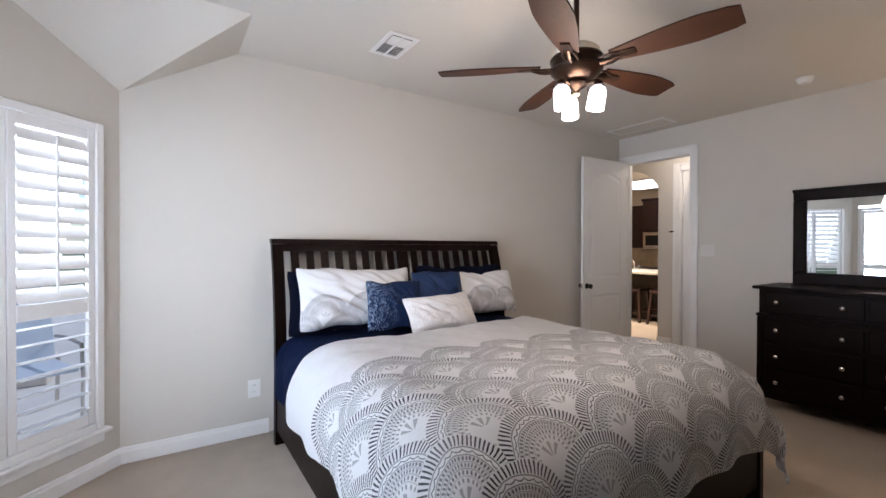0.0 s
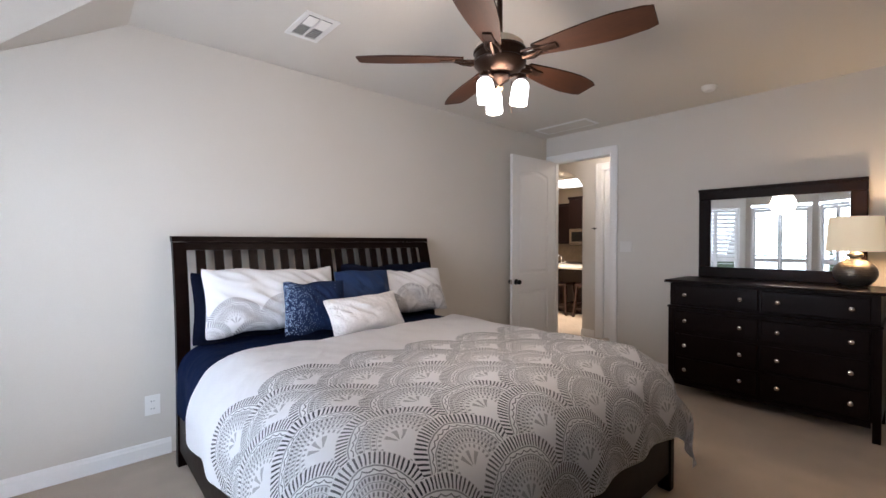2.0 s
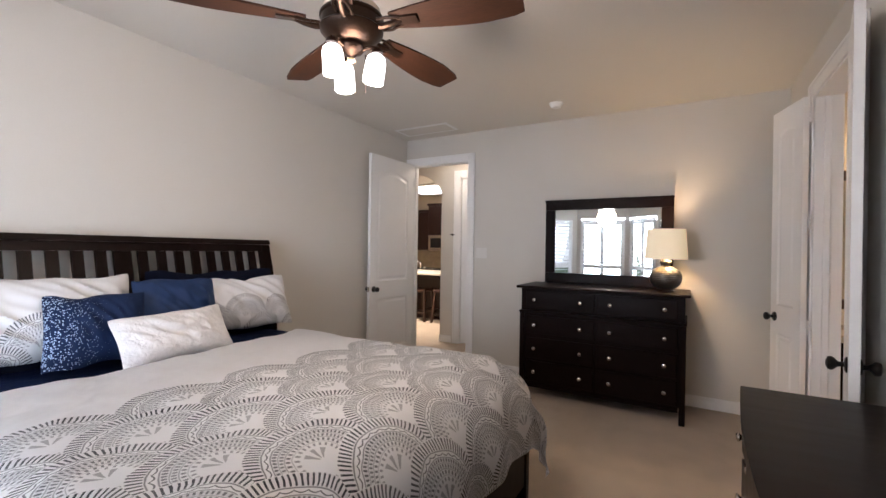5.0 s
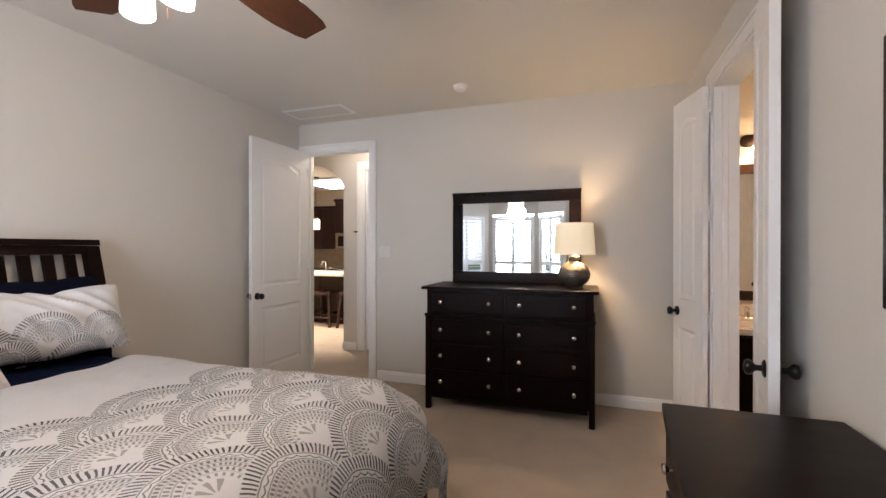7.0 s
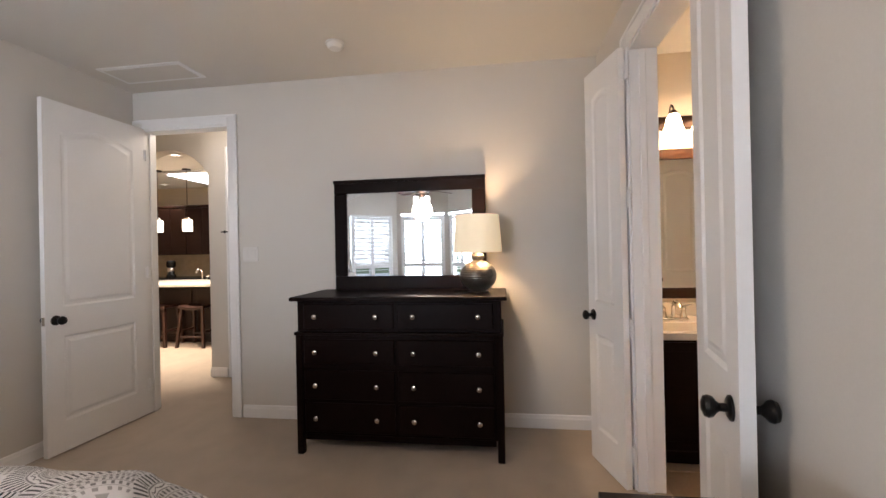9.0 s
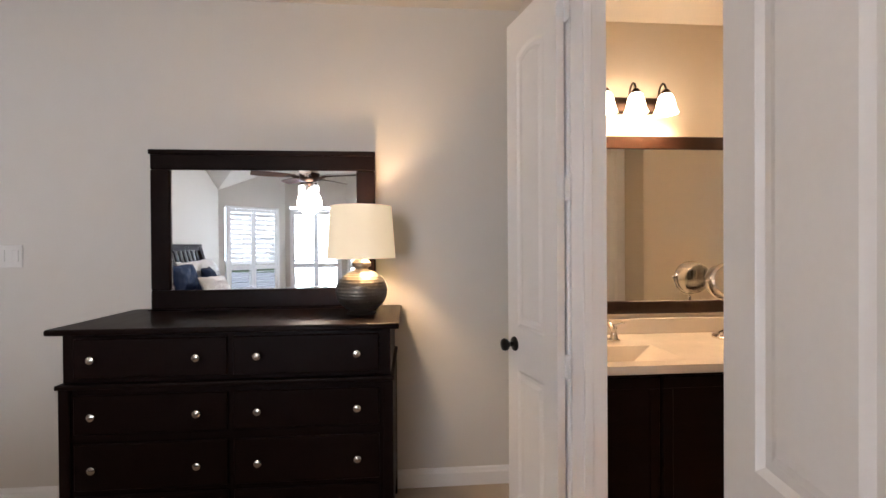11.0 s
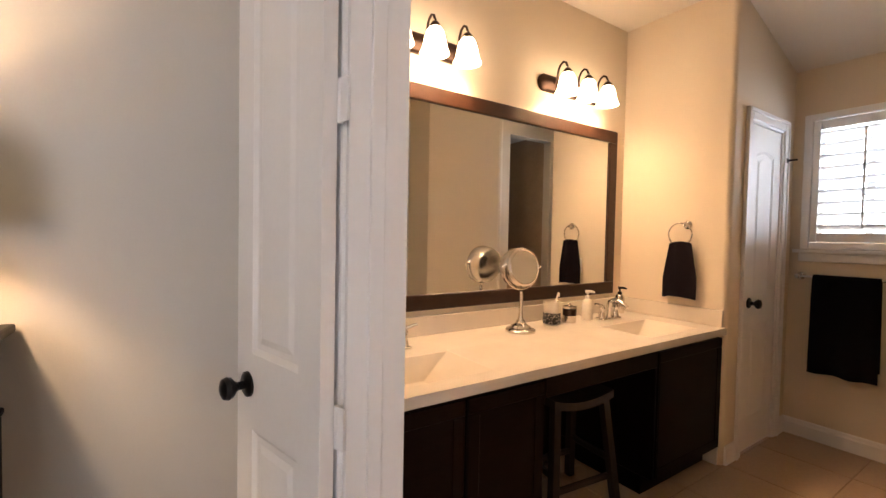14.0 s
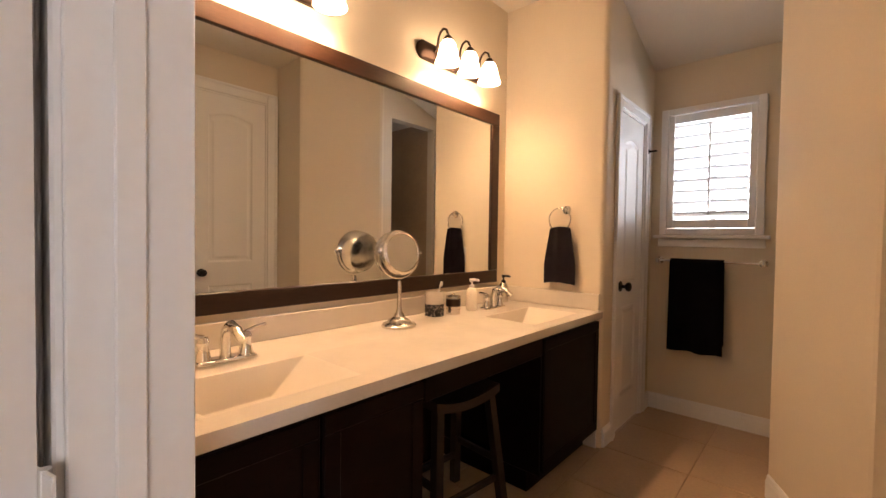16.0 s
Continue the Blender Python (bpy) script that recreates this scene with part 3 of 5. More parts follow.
        for i, v in enumerate((a, b, c)):
            if v is None:
                continue
            if isinstance(v, (int, float)):
                n.inputs[i].default_value = v
            else:
                self.nt.links.new(v, n.inputs[i])
        return n.outputs[0]

    def band(self, v, lo, hi, soft=0.012):
        up = self.nt.nodes.new("ShaderNodeMapRange")
        up.interpolation_type = "SMOOTHSTEP"
        up.inputs["From Min"].default_value, up.inputs["From Max"].default_value = lo - soft, lo + soft
        self.nt.links.new(v, up.inputs[0])
        dn = self.nt.nodes.new("ShaderNodeMapRange")
        dn.interpolation_type = "SMOOTHSTEP"
        dn.inputs["From Min"].default_value, dn.inputs["From Max"].default_value = hi - soft, hi + soft
        self.nt.links.new(v, dn.inputs[0])
        return self.m("MULTIPLY", up.outputs[0], self.m("SUBTRACT", 1.0, dn.outputs[0]))


def scallop_fabric(name, radius, across, rows, last_row, dark=0.85, origin=0.0, cloth_colour=(0.86, 0.855, 0.865)):
    """White cotton printed with rows of overlapping fans of dashes, rings, dots and a small leaf."""
    m = mat(name, cloth_colour, 0.9, vary=0.03, scale=5, grain=350, bump=0.25, dist=0.001, wrinkle=6, wrinkle_depth=0.014)
    nt = m.node_tree
    k = Nodes(nt)
    uvn = nt.nodes.new("ShaderNodeUVMap")
    uvn.uv_map = "cloth"
    sep = nt.nodes.new("ShaderNodeSeparateXYZ")
    nt.links.new(uvn.outputs[0], sep.inputs[0])
    wob = nt.nodes.new("ShaderNodeTexNoise")
    wob.inputs["Scale"].default_value = 9
    nt.links.new(uvn.outputs[0], wob.inputs["Vector"])
    u = k.m("ADD", sep.outputs[0], k.m("MULTIPLY", k.m("SUBTRACT", wob.outputs["Fac"], 0.5), 0.024))
    v = k.m("ADD", k.m("SUBTRACT", sep.outputs[1], origin), k.m("MULTIPLY", k.m("SUBTRACT", wob.outputs["Fac"], 0.5), -0.024))
    j0 = k.m("FLOOR", k.m("DIVIDE", v, rows))
    cands = []
    for dj in (-1, 0, 1, 2):
        j = k.m("ADD", j0, dj)
        odd = k.m("FLOORED_MODULO", j, 2.0)
        uu = k.m("ADD", k.m("DIVIDE", u, across), k.m("MULTIPLY", odd, 0.5))
        du = k.m("MULTIPLY", k.m("SUBTRACT", k.m("FRACT", uu), 0.5), across)
        dv = k.m("SUBTRACT", v, k.m("MULTIPLY", j, rows))
        rho = k.m("DIVIDE", k.m("SQRT", k.m("ADD", k.m("MULTIPLY", du, du), k.m("MULTIPLY", dv, dv))), radius)
        ang = k.m("ARCTAN2", du, dv)
        ok = k.m("MULTIPLY", k.m("LESS_THAN", rho, 1.0), k.m("LESS_THAN", j, last_row + 0.5))
        cands.append((rho, ang, ok))
    rho, ang, any_ = None, None, None
    for r_, a_, o_ in reversed(cands):
        if rho is None:
            rho, ang, any_ = r_, a_, o_
        else:
            inv = k.m("SUBTRACT", 1.0, o_)
            rho = k.m("ADD", k.m("MULTIPLY", r_, o_), k.m("MULTIPLY", rho, inv))
            ang = k.m("ADD", k.m("MULTIPLY", a_, o_), k.m("MULTIPLY", ang, inv))
            any_ = k.m("MAXIMUM", any_, o_)
    def dashes(n, fill):
        return k.m("GREATER_THAN", k.m("SINE", k.m("MULTIPLY", ang, float(n))), fill)
    ink = k.m("MULTIPLY", k.band(rho, 0.80, 0.985), dashes(80, 0.30))
    ink = k.m("MAXIMUM", ink, k.m("MULTIPLY", k.band(rho, 0.80, 0.985), 0.07))
    for lo, hi, strength in ((0.768, 0.788, 0.75), (0.655, 0.672, 0.70), (0.560, 0.572, 0.65), (0.468, 0.482, 0.6), (0.375, 0.385, 0.5)):
        ink = k.m("MAXIMUM", ink, k.m("MULTIPLY", k.band(rho, lo, hi, 0.007), strength))
    # a scalloped line between two rings
    swag = k.m("ABSOLUTE", k.m("SUBTRACT", k.m("ADD", rho, k.m("MULTIPLY", k.m("ABSOLUTE", k.m("SINE", k.m("MULTIPLY", ang, 14.0))), 0.036)), 0.738))
    ink = k.m("MAXIMUM", ink, k.m("MULTIPLY", k.m("LESS_THAN", swag, 0.010), 0.8))
    for lo, hi, n_, fill, strength, ground in ((0.585, 0.645, 62, 0.1, 0.85, 0.20), (0.492, 0.550, 54, 0.1, 0.75, 0.14), (0.400, 0.455, 36, 0.2, 0.80, 0.06), (0.30, 0.355, 24, 0.3, 0.6, 0.0)):
        ink = k.m("MAXIMUM", ink, k.m("MULTIPLY", k.m("MULTIPLY", k.band(rho, lo, hi), dashes(n_, fill)), strength))
        if ground:
            ink = k.m("MAXIMUM", ink, k.m("MULTIPLY", k.band(rho, lo, hi), ground))
    petal = k.m("MULTIPLY", k.m("GREATER_THAN", k.m("COSINE", k.m("MULTIPLY", ang, 9.0)), 0.2), k.m("LESS_THAN", k.m("ABSOLUTE", ang), 0.95))
    ink = k.m("MAXIMUM", ink, k.m("MULTIPLY", k.m("MULTIPLY", k.band(rho, 0.05, 0.255), petal), 0.5))
    worn = nt.nodes.new("ShaderNodeTexNoise")
    worn.inputs["Scale"].default_value = 3.0
    nt.links.new(uvn.outputs[0], worn.inputs["Vector"])
    fade = nt.nodes.new("ShaderNodeMapRange")
    fade.inputs["From Min"].default_value, fade.inputs["From Max"].default_value = 0.35, 0.65
    fade.inputs["To Min"].default_value, fade.inputs["To Max"].default_value = 0.82 * dark, dark
    nt.links.new(worn.outputs["Fac"], fade.inputs[0])
    ink = k.m("MULTIPLY", k.m("MULTIPLY", ink, any_), fade.outputs[0])
    mix = nt.nodes.new("ShaderNodeMix")
    mix.data_type = "RGBA"
    b = nt.nodes["Principled BSDF"]
    old = b.inputs["Base Color"].links[0].from_socket
    nt.links.new(ink, mix.inputs["Factor"])
    nt.links.new(old, mix.inputs["A"])
    mix.inputs["B"].default_value = (0.030, 0.034, 0.046, 1)
    nt.links.new(mix.outputs["Result"], b.inputs["Base Color"])
    return m


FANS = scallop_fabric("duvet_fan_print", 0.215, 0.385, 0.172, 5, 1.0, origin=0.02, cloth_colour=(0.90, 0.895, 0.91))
# The shams' cloth is greyed to offset the brighter light on them.
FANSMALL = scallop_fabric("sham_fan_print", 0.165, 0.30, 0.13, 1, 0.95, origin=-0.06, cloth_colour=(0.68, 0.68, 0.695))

tagged(cloth("blanket", -1.37, 1.37, 1.30, 2.07, 1.17, 0.770, 0.885, 0.16, 80, 36, 0.012, NAVY, seed=4.2, puff=0.004, swing=0.012), "navy cotton blanket hanging over the mattress sides", "blanket")
tagged(cloth("duvet", -1.36, 1.38, -0.30, 1.53, 1.075, 0.82, 0.80, 0.30, 150, 140, 0.02, FANS, seed=1.3, curve=0.24, swing=0.024, ruck=0.02), "white duvet cover with grey fan scallop print", "duvet")


def cushion(name, w, h, t, m, material, label, category="pillow", seed=0.0, group="", creased=0.0):
    """A stuffed pillow standing on its long side: local x wide, z high, y thick; origin at the bottom middle."""
    bm = bmesh.new()
    uv = bm.loops.layers.uv.new("cloth")
    n = 44
    coords = {}
    sheets = []
    for s in (1, -1):
        rows = []
        for j in range(n + 1):
            row = []
            for i in range(n + 1):
                a, b = 2 * i / n - 1, 2 * j / n - 1
                edge = (1 - abs(a) ** 2.6) * (1 - abs(b) ** 2.6)
                y = s * (t / 2) * max(edge, 0) ** 0.66
                y += s * (0.016 * noise.noise(Vector((a * 2.5 + seed, b * 2.5, s))) + 0.013 * noise.noise(Vector((a * 7 + 3 * b + seed, b * 2.2, s)))) * edge
                y += s * creased * (1 - 2 * abs(noise.noise(Vector((a * 3.2 + b * 2.4 + seed, (a - b) * 0.7, s * 4))))) * edge ** 0.6
                pinch = 1 - 0.04 * (abs(a) * abs(b)) ** 6
                px = w / 2 * a * pinch * (1 - 0.065 * (1 - b * b) * abs(a))
                pz = h / 2 + h / 2 * b * pinch * (1 - 0.11 * (1 - a * a))
                pz += 0.022 * noise.noise(Vector((a * 2 + seed, 0.3, s * 0.1)))
                vtx = bm.verts.new((px, y, pz)) if not (s == -1 and (i in (0, n) or j in (0, n))) else sheets[0][j][i]
                coords[vtx] = (w / 2 * a, pz)
                row.append(vtx)
            rows.append(row)
        sheets.append(rows)
        for j in range(n):
            for i in range(n):
                q = [rows[j][i], rows[j][i + 1], rows[j + 1][i + 1], rows[j + 1][i]]
                f = bm.faces.new(q if s == -1 else q[::-1])
                for lp in f.loops:
                    lp[uv].uv = coords[lp.vert]
    ob = put(name, bm, material, True)
    ob.matrix_world = m
    return tagged(ob, label, category, group)


SPECKLE = mat("navy_speckled_weave", (0.006, 0.015, 0.050), 0.85, spec=0.2, vary=0.1, scale=6, grain=300, bump=0.3)
sp = SPECKLE.node_tree
vor = sp.nodes.new("ShaderNodeTexVoronoi")
vor.inputs["Scale"].default_value = 105
uvs = sp.nodes.new("ShaderNodeTexCoord")
sp.links.new(uvs.outputs["Object"], vor.inputs["Vector"])
thr = sp.nodes.new("ShaderNodeMath")
thr.operation = "LESS_THAN"
across_cloth = sp.nodes.new("ShaderNodeSeparateXYZ")
sp.links.new(uvs.outputs["Object"], across_cloth.inputs[0])
thin_out = sp.nodes.new("ShaderNodeMapRange")
thin_out.inputs["From Min"].default_value, thin_out.inputs["From Max"].default_value = -0.20, 0.06
thin_out.inputs["To Min"].default_value, thin_out.inputs["To Max"].default_value = 0.42, 0.06
sp.links.new(across_cloth.outputs[0], thin_out.inputs[0])
sp.links.new(thin_out.outputs[0], thr.inputs[1])
sp.links.new(vor.outputs["Distance"], thr.inputs[0])
msp = sp.nodes.new("ShaderNodeMix")
msp.data_type = "RGBA"
sp.links.new(thr.outputs[0], msp.inputs["Factor"])
sp.links.new(sp.nodes["Principled BSDF"].inputs["Base Color"].links[0].from_socket, msp.inputs["A"])
msp.inputs["B"].default_value = (0.30, 0.38, 0.52, 1)
sp.links.new(msp.outputs["Result"], sp.nodes["Principled BSDF"].inputs["Base Color"])
EMBOSS = mat("white_embossed_cotton", (0.64, 0.63, 0.635), 0.85, vary=0.08, scale=28, grain=70, bump=0.7, dist=0.004, wrinkle=26, wrinkle_depth=0.012)

cushion("pillow", 0.90, 0.47, 0.18, pose(3.06, 3.17, 0.745, -6, 0, 0), NAVYDARK, "dark navy pillow leaning on the headboard", seed=1, group="navy sleeping pillows")
cushion("pillow", 0.92, 0.49, 0.18, pose(4.10, 3.17, 0.745, -6, 0, 0), NAVYDARK, "dark navy pillow leaning on the headboard", seed=2, group="navy sleeping pillows")
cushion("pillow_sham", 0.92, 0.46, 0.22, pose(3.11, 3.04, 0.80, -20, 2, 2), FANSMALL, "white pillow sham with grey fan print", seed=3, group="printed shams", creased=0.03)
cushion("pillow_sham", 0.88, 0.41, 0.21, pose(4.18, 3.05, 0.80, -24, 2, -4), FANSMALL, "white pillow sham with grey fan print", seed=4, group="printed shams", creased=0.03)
cushion("throw_pillow", 0.50, 0.41, 0.15, pose(3.74, 2.94, 0.80, -17, 2, 4), NAVYTEAL, "plain navy blue throw pillow", seed=6, creased=0.006)
cushion("throw_pillow", 0.42, 0.38, 0.14, pose(3.28, 2.83, 0.79, -24, 2, -12), SPECKLE, "navy throw pillow with pale speckles along one side", seed=5, creased=0.006)
cushion("lumbar_pillow", 0.60, 0.28, 0.14, pose(3.60, 2.66, 0.785, -28, -3, 5), EMBOSS, "small white embossed lumbar pillow", seed=7, creased=0.008)


# ---- dresser with mirror and lamp ----
def knob(parent, place, turn, material=NICKEL, r=0.017):
    p = Matrix.Translation(place) @ turn
    return part("knob", lathe(((0, 0), (r * 0.45, 0), (r * 0.38, 0.010), (r * 0.6, 0.016), (r, 0.021), (r * 0.95, 0.027), (r * 0.5, 0.031), (0, 0.032)), 16, p), material, parent, "small brushed nickel knob", True)


WEST = pose(0, 0, 0, 0, -90)
dr = thing("dresser", "tall espresso wood dresser with eight drawers", "dresser")
dx, dy0, dy1 = 6.232, 0.385, 1.765
part("top", box(dx - 0.035, 6.785, dy0 - 0.032, dy1 + 0.030, 1.030, 1.056, 0.007, 2), ESPRESSO_X, dr)
part("upper_body", box(dx + 0.012, 6.780, dy0 + 0.008, dy1 - 0.008, 0.822, 1.029, 0.003), ESPRESSO_X, dr)
part("ledge", box(dx - 0.016, 6.782, dy0 - 0.008, dy1 + 0.008, 0.800, 0.821, 0.006, 2), ESPRESSO_X, dr)
part("lower_body", box(dx + 0.012, 6.780, dy0, dy1, 0.135, 0.799, 0.003), ESPRESSO_X, dr)
part("apron", box(dx + 0.014, dx + 0.034, dy0 + 0.05, dy1 - 0.05, 0.095, 0.134, 0.003), ESPRESSO_X, dr)
for y0 in (dy0 - 0.002, dy1 - 0.043):
    for x0 in (dx - 0.004, 6.735):
        bm = box(x0, x0 + 0.045, y0, y0 + 0.045, 0, 0.798, 0.004)
        part("leg", bm, ESPRESSO, dr)
mid = (dy0 + dy1) / 2
for col, (a, b) in enumerate(((mid + 0.012, dy1 - 0.058), (dy0 + 0.058, mid - 0.012))):
    for zc, hh in ((0.926, 0.165), (0.690, 0.165), (0.470, 0.195), (0.252, 0.195)):
        d = part("drawer", box(dx - 0.004 if zc < 0.8 else dx - 0.002, dx + 0.011, a, b, zc - hh / 2, zc + hh / 2, 0.004), ESPRESSO_X, dr)
        for y in ((1.621, 1.203) if col == 0 else (0.955, 0.536)):
            knob(d, (dx - 0.004, y, zc), WEST)

mi = thing("dresser_mirror", "rectangular mirror in wide espresso wood frame", "mirror")
mx, my0, my1, mz0, mz1, mw = 6.745, 0.494, 1.672, 1.062, 1.905, 0.100
for n_, y0, y1, z0, z1 in (("frame_rail", my0, my1, mz1 - mw, mz1), ("frame_rail", my0, my1, mz0, mz0 + mw), ("frame_stile", my0, my0 + mw, mz0 + mw + 0.001, mz1 - mw - 0.001), ("frame_stile", my1 - mw, my1, mz0 + mw + 0.001, mz1 - mw - 0.001)):
    part(n_, box(mx - 0.036, mx + 0.004, y0, y1, z0, z1, 0.006), ESPRESSO_X, mi)
part("frame_lip", box(mx - 0.046, mx - 0.037, my0 - 0.004, my1 + 0.004, mz1 - 0.022, mz1 + 0.004, 0.003), ESPRESSO_X, mi)
part("mirror_glass", box(mx - 0.022, mx - 0.014, my0 + mw + 0.0005, my1 - mw - 0.0005, mz0 + mw + 0.0005, mz1 - mw - 0.0005), MIRROR, mi, "clear mirror glass with bevelled edge")
for y0, y1, z0, z1 in ((my0 + mw, my0 + mw + 0.004, mz0 + mw, mz1 - mw), (my1 - mw - 0.004, my1 - mw, mz0 + mw, mz1 - mw)):
    part("bevel", box(mx - 0.0245, mx - 0.0225, y0, y1, z0, z1), CHROME, mi)
part("plinth", box(mx - 0.045, mx + 0.01, my0 - 0.01, my1 + 0.01, 1.0565, 1.0615), ESPRESSO_X, mi)

LX, LY, LZ = 6.50, 0.545, 1.0565
lamp = thing("table_lamp", "ribbed gunmetal ball table lamp with cream drum shade, lit", "table lamp")
prof = [(0, 0), (0.070, 0.0), (0.074, 0.006)]
for i in range(1, 120):
    a = -70 + 146 * i / 120
    rib = 0.0007 * math.sin(i * math.pi / 3.5)
    prof.append((0.128 * math.cos(radians(a)) + rib, 0.112 + 0.108 * math.sin(radians(a))))
prof += [(0.030, 0.222), (0.034, 0.228), (0.046, 0.238), (0.047, 0.252), (0.036, 0.266), (0.016, 0.272), (0.012, 0.30), (0, 0.30)]
part("base", lathe(prof, 44, pose(LX, LY, LZ)), GUNMETAL, lamp, "ribbed gunmetal ceramic ball", True)
bm = lathe(((0.168, 0.275), (0.160, 0.40), (0.150, 0.533), (0.148, 0.533), (0.158, 0.40), (0.166, 0.275), (0.168, 0.275)), 44, pose(LX, LY, LZ))
part("shade", bm, SHADE, lamp, "cream linen drum shade", True)
part("stem", lathe(((0, 0.30), (0.006, 0.30), (0.006, 0.50), (0, 0.50)), 8, pose(LX, LY, LZ)), NICKEL, lamp)
part("bulb", lathe(((0, 0.36), (0.015, 0.365), (0.03, 0.40), (0.022, 0.435), (0, 0.445)), 14, pose(LX + 0.02, LY, LZ)), GLOWWARM, lamp)
bulb("lamp_bulb", (LX, LY - 0.045, LZ + 0.40), 18, (1.0, 0.67, 0.35), 0.03)


# ---- low chest and television on the south wall ----
ch = thing("low_dresser", "espresso wood dresser with bowed front under the television", "dresser")
def bowed(x0, x1, yb, yf, bow, z0, z1, n=18):
    bm = bmesh.new()
    pts = [(x0, yb), (x1, yb)] + [(x1 + (x0 - x1) * i / n, yf + bow * math.sin(math.pi * i / n)) for i in range(n + 1)]
    lo, hi = [bm.verts.new((x, y, z0)) for x, y in pts], [bm.verts.new((x, y, z1)) for x, y in pts]
    bm.faces.new(lo), bm.faces.new(hi[::-1])
    for i in range(len(pts)):
        j = (i + 1) % len(pts)
        bm.faces.new((lo[i], lo[j], hi[j], hi[i]))
    es = [e for e in bm.edges if abs(e.verts[0].co.z - e.verts[1].co.z) < 1e-6 and e.verts[0].co.z > z1 - 1e-6]
    bmesh.ops.bevel(bm, geom=es, offset=0.005, segments=2, affect="EDGES", profile=0.5)
    return bm
part("top", bowed(2.75, 4.455, -0.320, 0.187, 0.05, 0.824, 0.850), ESPRESSO_H, ch)
part("body", bowed(2.78, 4.425, -0.318, 0.160, 0.05, 0.13, 0.823), ESPRESSO_H, ch)
for x in (2.785, 4.375):
    for y in (-0.31, 0.112):
        part("leg", box(x, x + 0.045, y, y + 0.045, 0, 0.129, 0.004), ESPRESSO, ch)
for c in range(3):
    for zc, hh in ((0.70, 0.19), (0.47, 0.21), (0.245, 0.20)):
        xa = 2.81 + c * 0.535
        yf = 0.161 + 0.05 * min(math.sin(math.pi * (xa + 0.03 - 2.78) / 1.645), math.sin(math.pi * (xa + 0.50 - 2.78) / 1.645))
        d = part("drawer", box(xa, xa + 0.52, yf - 0.01, yf + 0.018, zc - hh / 2, zc + hh / 2, 0.003), ESPRESSO_H, ch)
        for kx in (xa + 0.12, xa + 0.40):
            knob(d, (kx, yf + 0.018, zc), pose(0, 0, 0, -90))
tv = thing("television", "flat black television on the wall above the dresser", "television")
part("bezel", box(3.02, 4.20, -0.318, -0.278, 1.23, 1.93, 0.006), BLACK, tv)
part("screen", box(3.04, 4.18, -0.2775, -0.2755, 1.26, 1.91), BLACK, tv, "dark switched-off screen")
part("wall_mount", box(3.4, 3.8, -0.338, -0.319, 1.45, 1.70), BLACK, tv)


# ---- ceiling fan ----
FX, FY = 3.62, 1.56
fan = thing("ceiling_fan", "bronze ceiling fan with five walnut blades and lit glass shades", "ceiling fan", m=pose(FX, FY, 0))
part("canopy", lathe(((0, 2.757), (0.070, 2.757), (0.072, 2.735), (0.055, 2.705), (0.020, 2.690), (0, 2.69)), 28), BRONZE, fan, "", True)
part("downrod", lathe(((0, 2.70), (0.013, 2.70), (0.013, 2.355), (0, 2.355)), 12), BRONZE, fan)
CREAM = mat("cream_uplight_glass", (0.75, 0.66, 0.55), 0.4, vary=0.05)
part("upper_housing", lathe(((0, 2.372), (0.04, 2.372), (0.085, 2.362), (0.112, 2.342), (0.120, 2.316), (0, 2.316)), 36), CREAM, fan, "cream domed upper housing", True)
part("motor_band", lathe(((0, 2.3155), (0.122, 2.3155), (0.127, 2.309), (0.127, 2.301), (0.121, 2.296), (0.121, 2.262), (0.126, 2.256), (0.124, 2.248), (0.113, 2.236), (0.098, 2.220), (0.078, 2.207), (0.040, 2.200), (0, 2.200)), 40), BRONZE, fan, "ringed bronze motor housing", True)
part("light_fitter", lathe(((0, 2.199), (0.050, 2.199), (0.054, 2.189), (0.044, 2.172), (0.022, 2.162), (0.012, 2.150), (0, 2.148)), 28), BRONZE, fan, "", True)
FINIAL = mat("amber_finial", (0.6, 0.45, 0.25), 0.3)
part("finial", lathe(((0, 2.147), (0.016, 2.145), (0.018, 2.135), (0.007, 2.128), (0, 2.126)), 16), FINIAL, fan, "", True)
part("pull_chain", tube([(0.05, -0.03, 2.175), (0.052, -0.031, 2.02)], 0.0018, 6), BRONZE, fan, "thin pull chain")


def blade_mesh():
    bm = bmesh.new()
    n = 14
    up, lo = [], []
    for i in range(n + 1):
        s = i / n
        x = 0.175 + 0.505 * s
        half = 0.040 + 0.040 * math.sin(min(1, s * 1.35) * math.pi / 2) - 0.016 * max(0, s - 0.72) / 0.28
        y0, y1 = -half, half
        if i == n:
            y0, y1 = -half * 0.86, half * 0.86
        up.append([bm.verts.new((x, y, z)) for y, z in ((y0, 0.004), (y1, 0.004))])
        lo.append([bm.verts.new((x, y, z)) for y, z in ((y0, -0.004), (y1, -0.004))])
    for i in range(n):
        bm.faces.new((up[i][0], up[i + 1][0], up[i + 1][1], up[i][1]))
        bm.faces.new((lo[i][1], lo[i + 1][1], lo[i + 1][0], lo[i][0]))
        for k in (0, 1):
            bm.faces.new((up[i][k], up[i + 1][k], lo[i + 1][k], lo[i][k]))
    for i in (0, n):
        bm.faces.new((up[i][0], up[i][1], lo[i][1], lo[i][0]))
    return bm


def iron_mesh():
    bm = tube([(0.108, 0, -0.012), (0.140, 0, -0.020), (0.180, 0, -0.016), (0.215, 0, -0.006)], [0.016, 0.013, 0.012, 0.010], 8)
    block(bm, 0.200, 0.285, -0.022, 0.022, -0.012, -0.0045, 0.003)
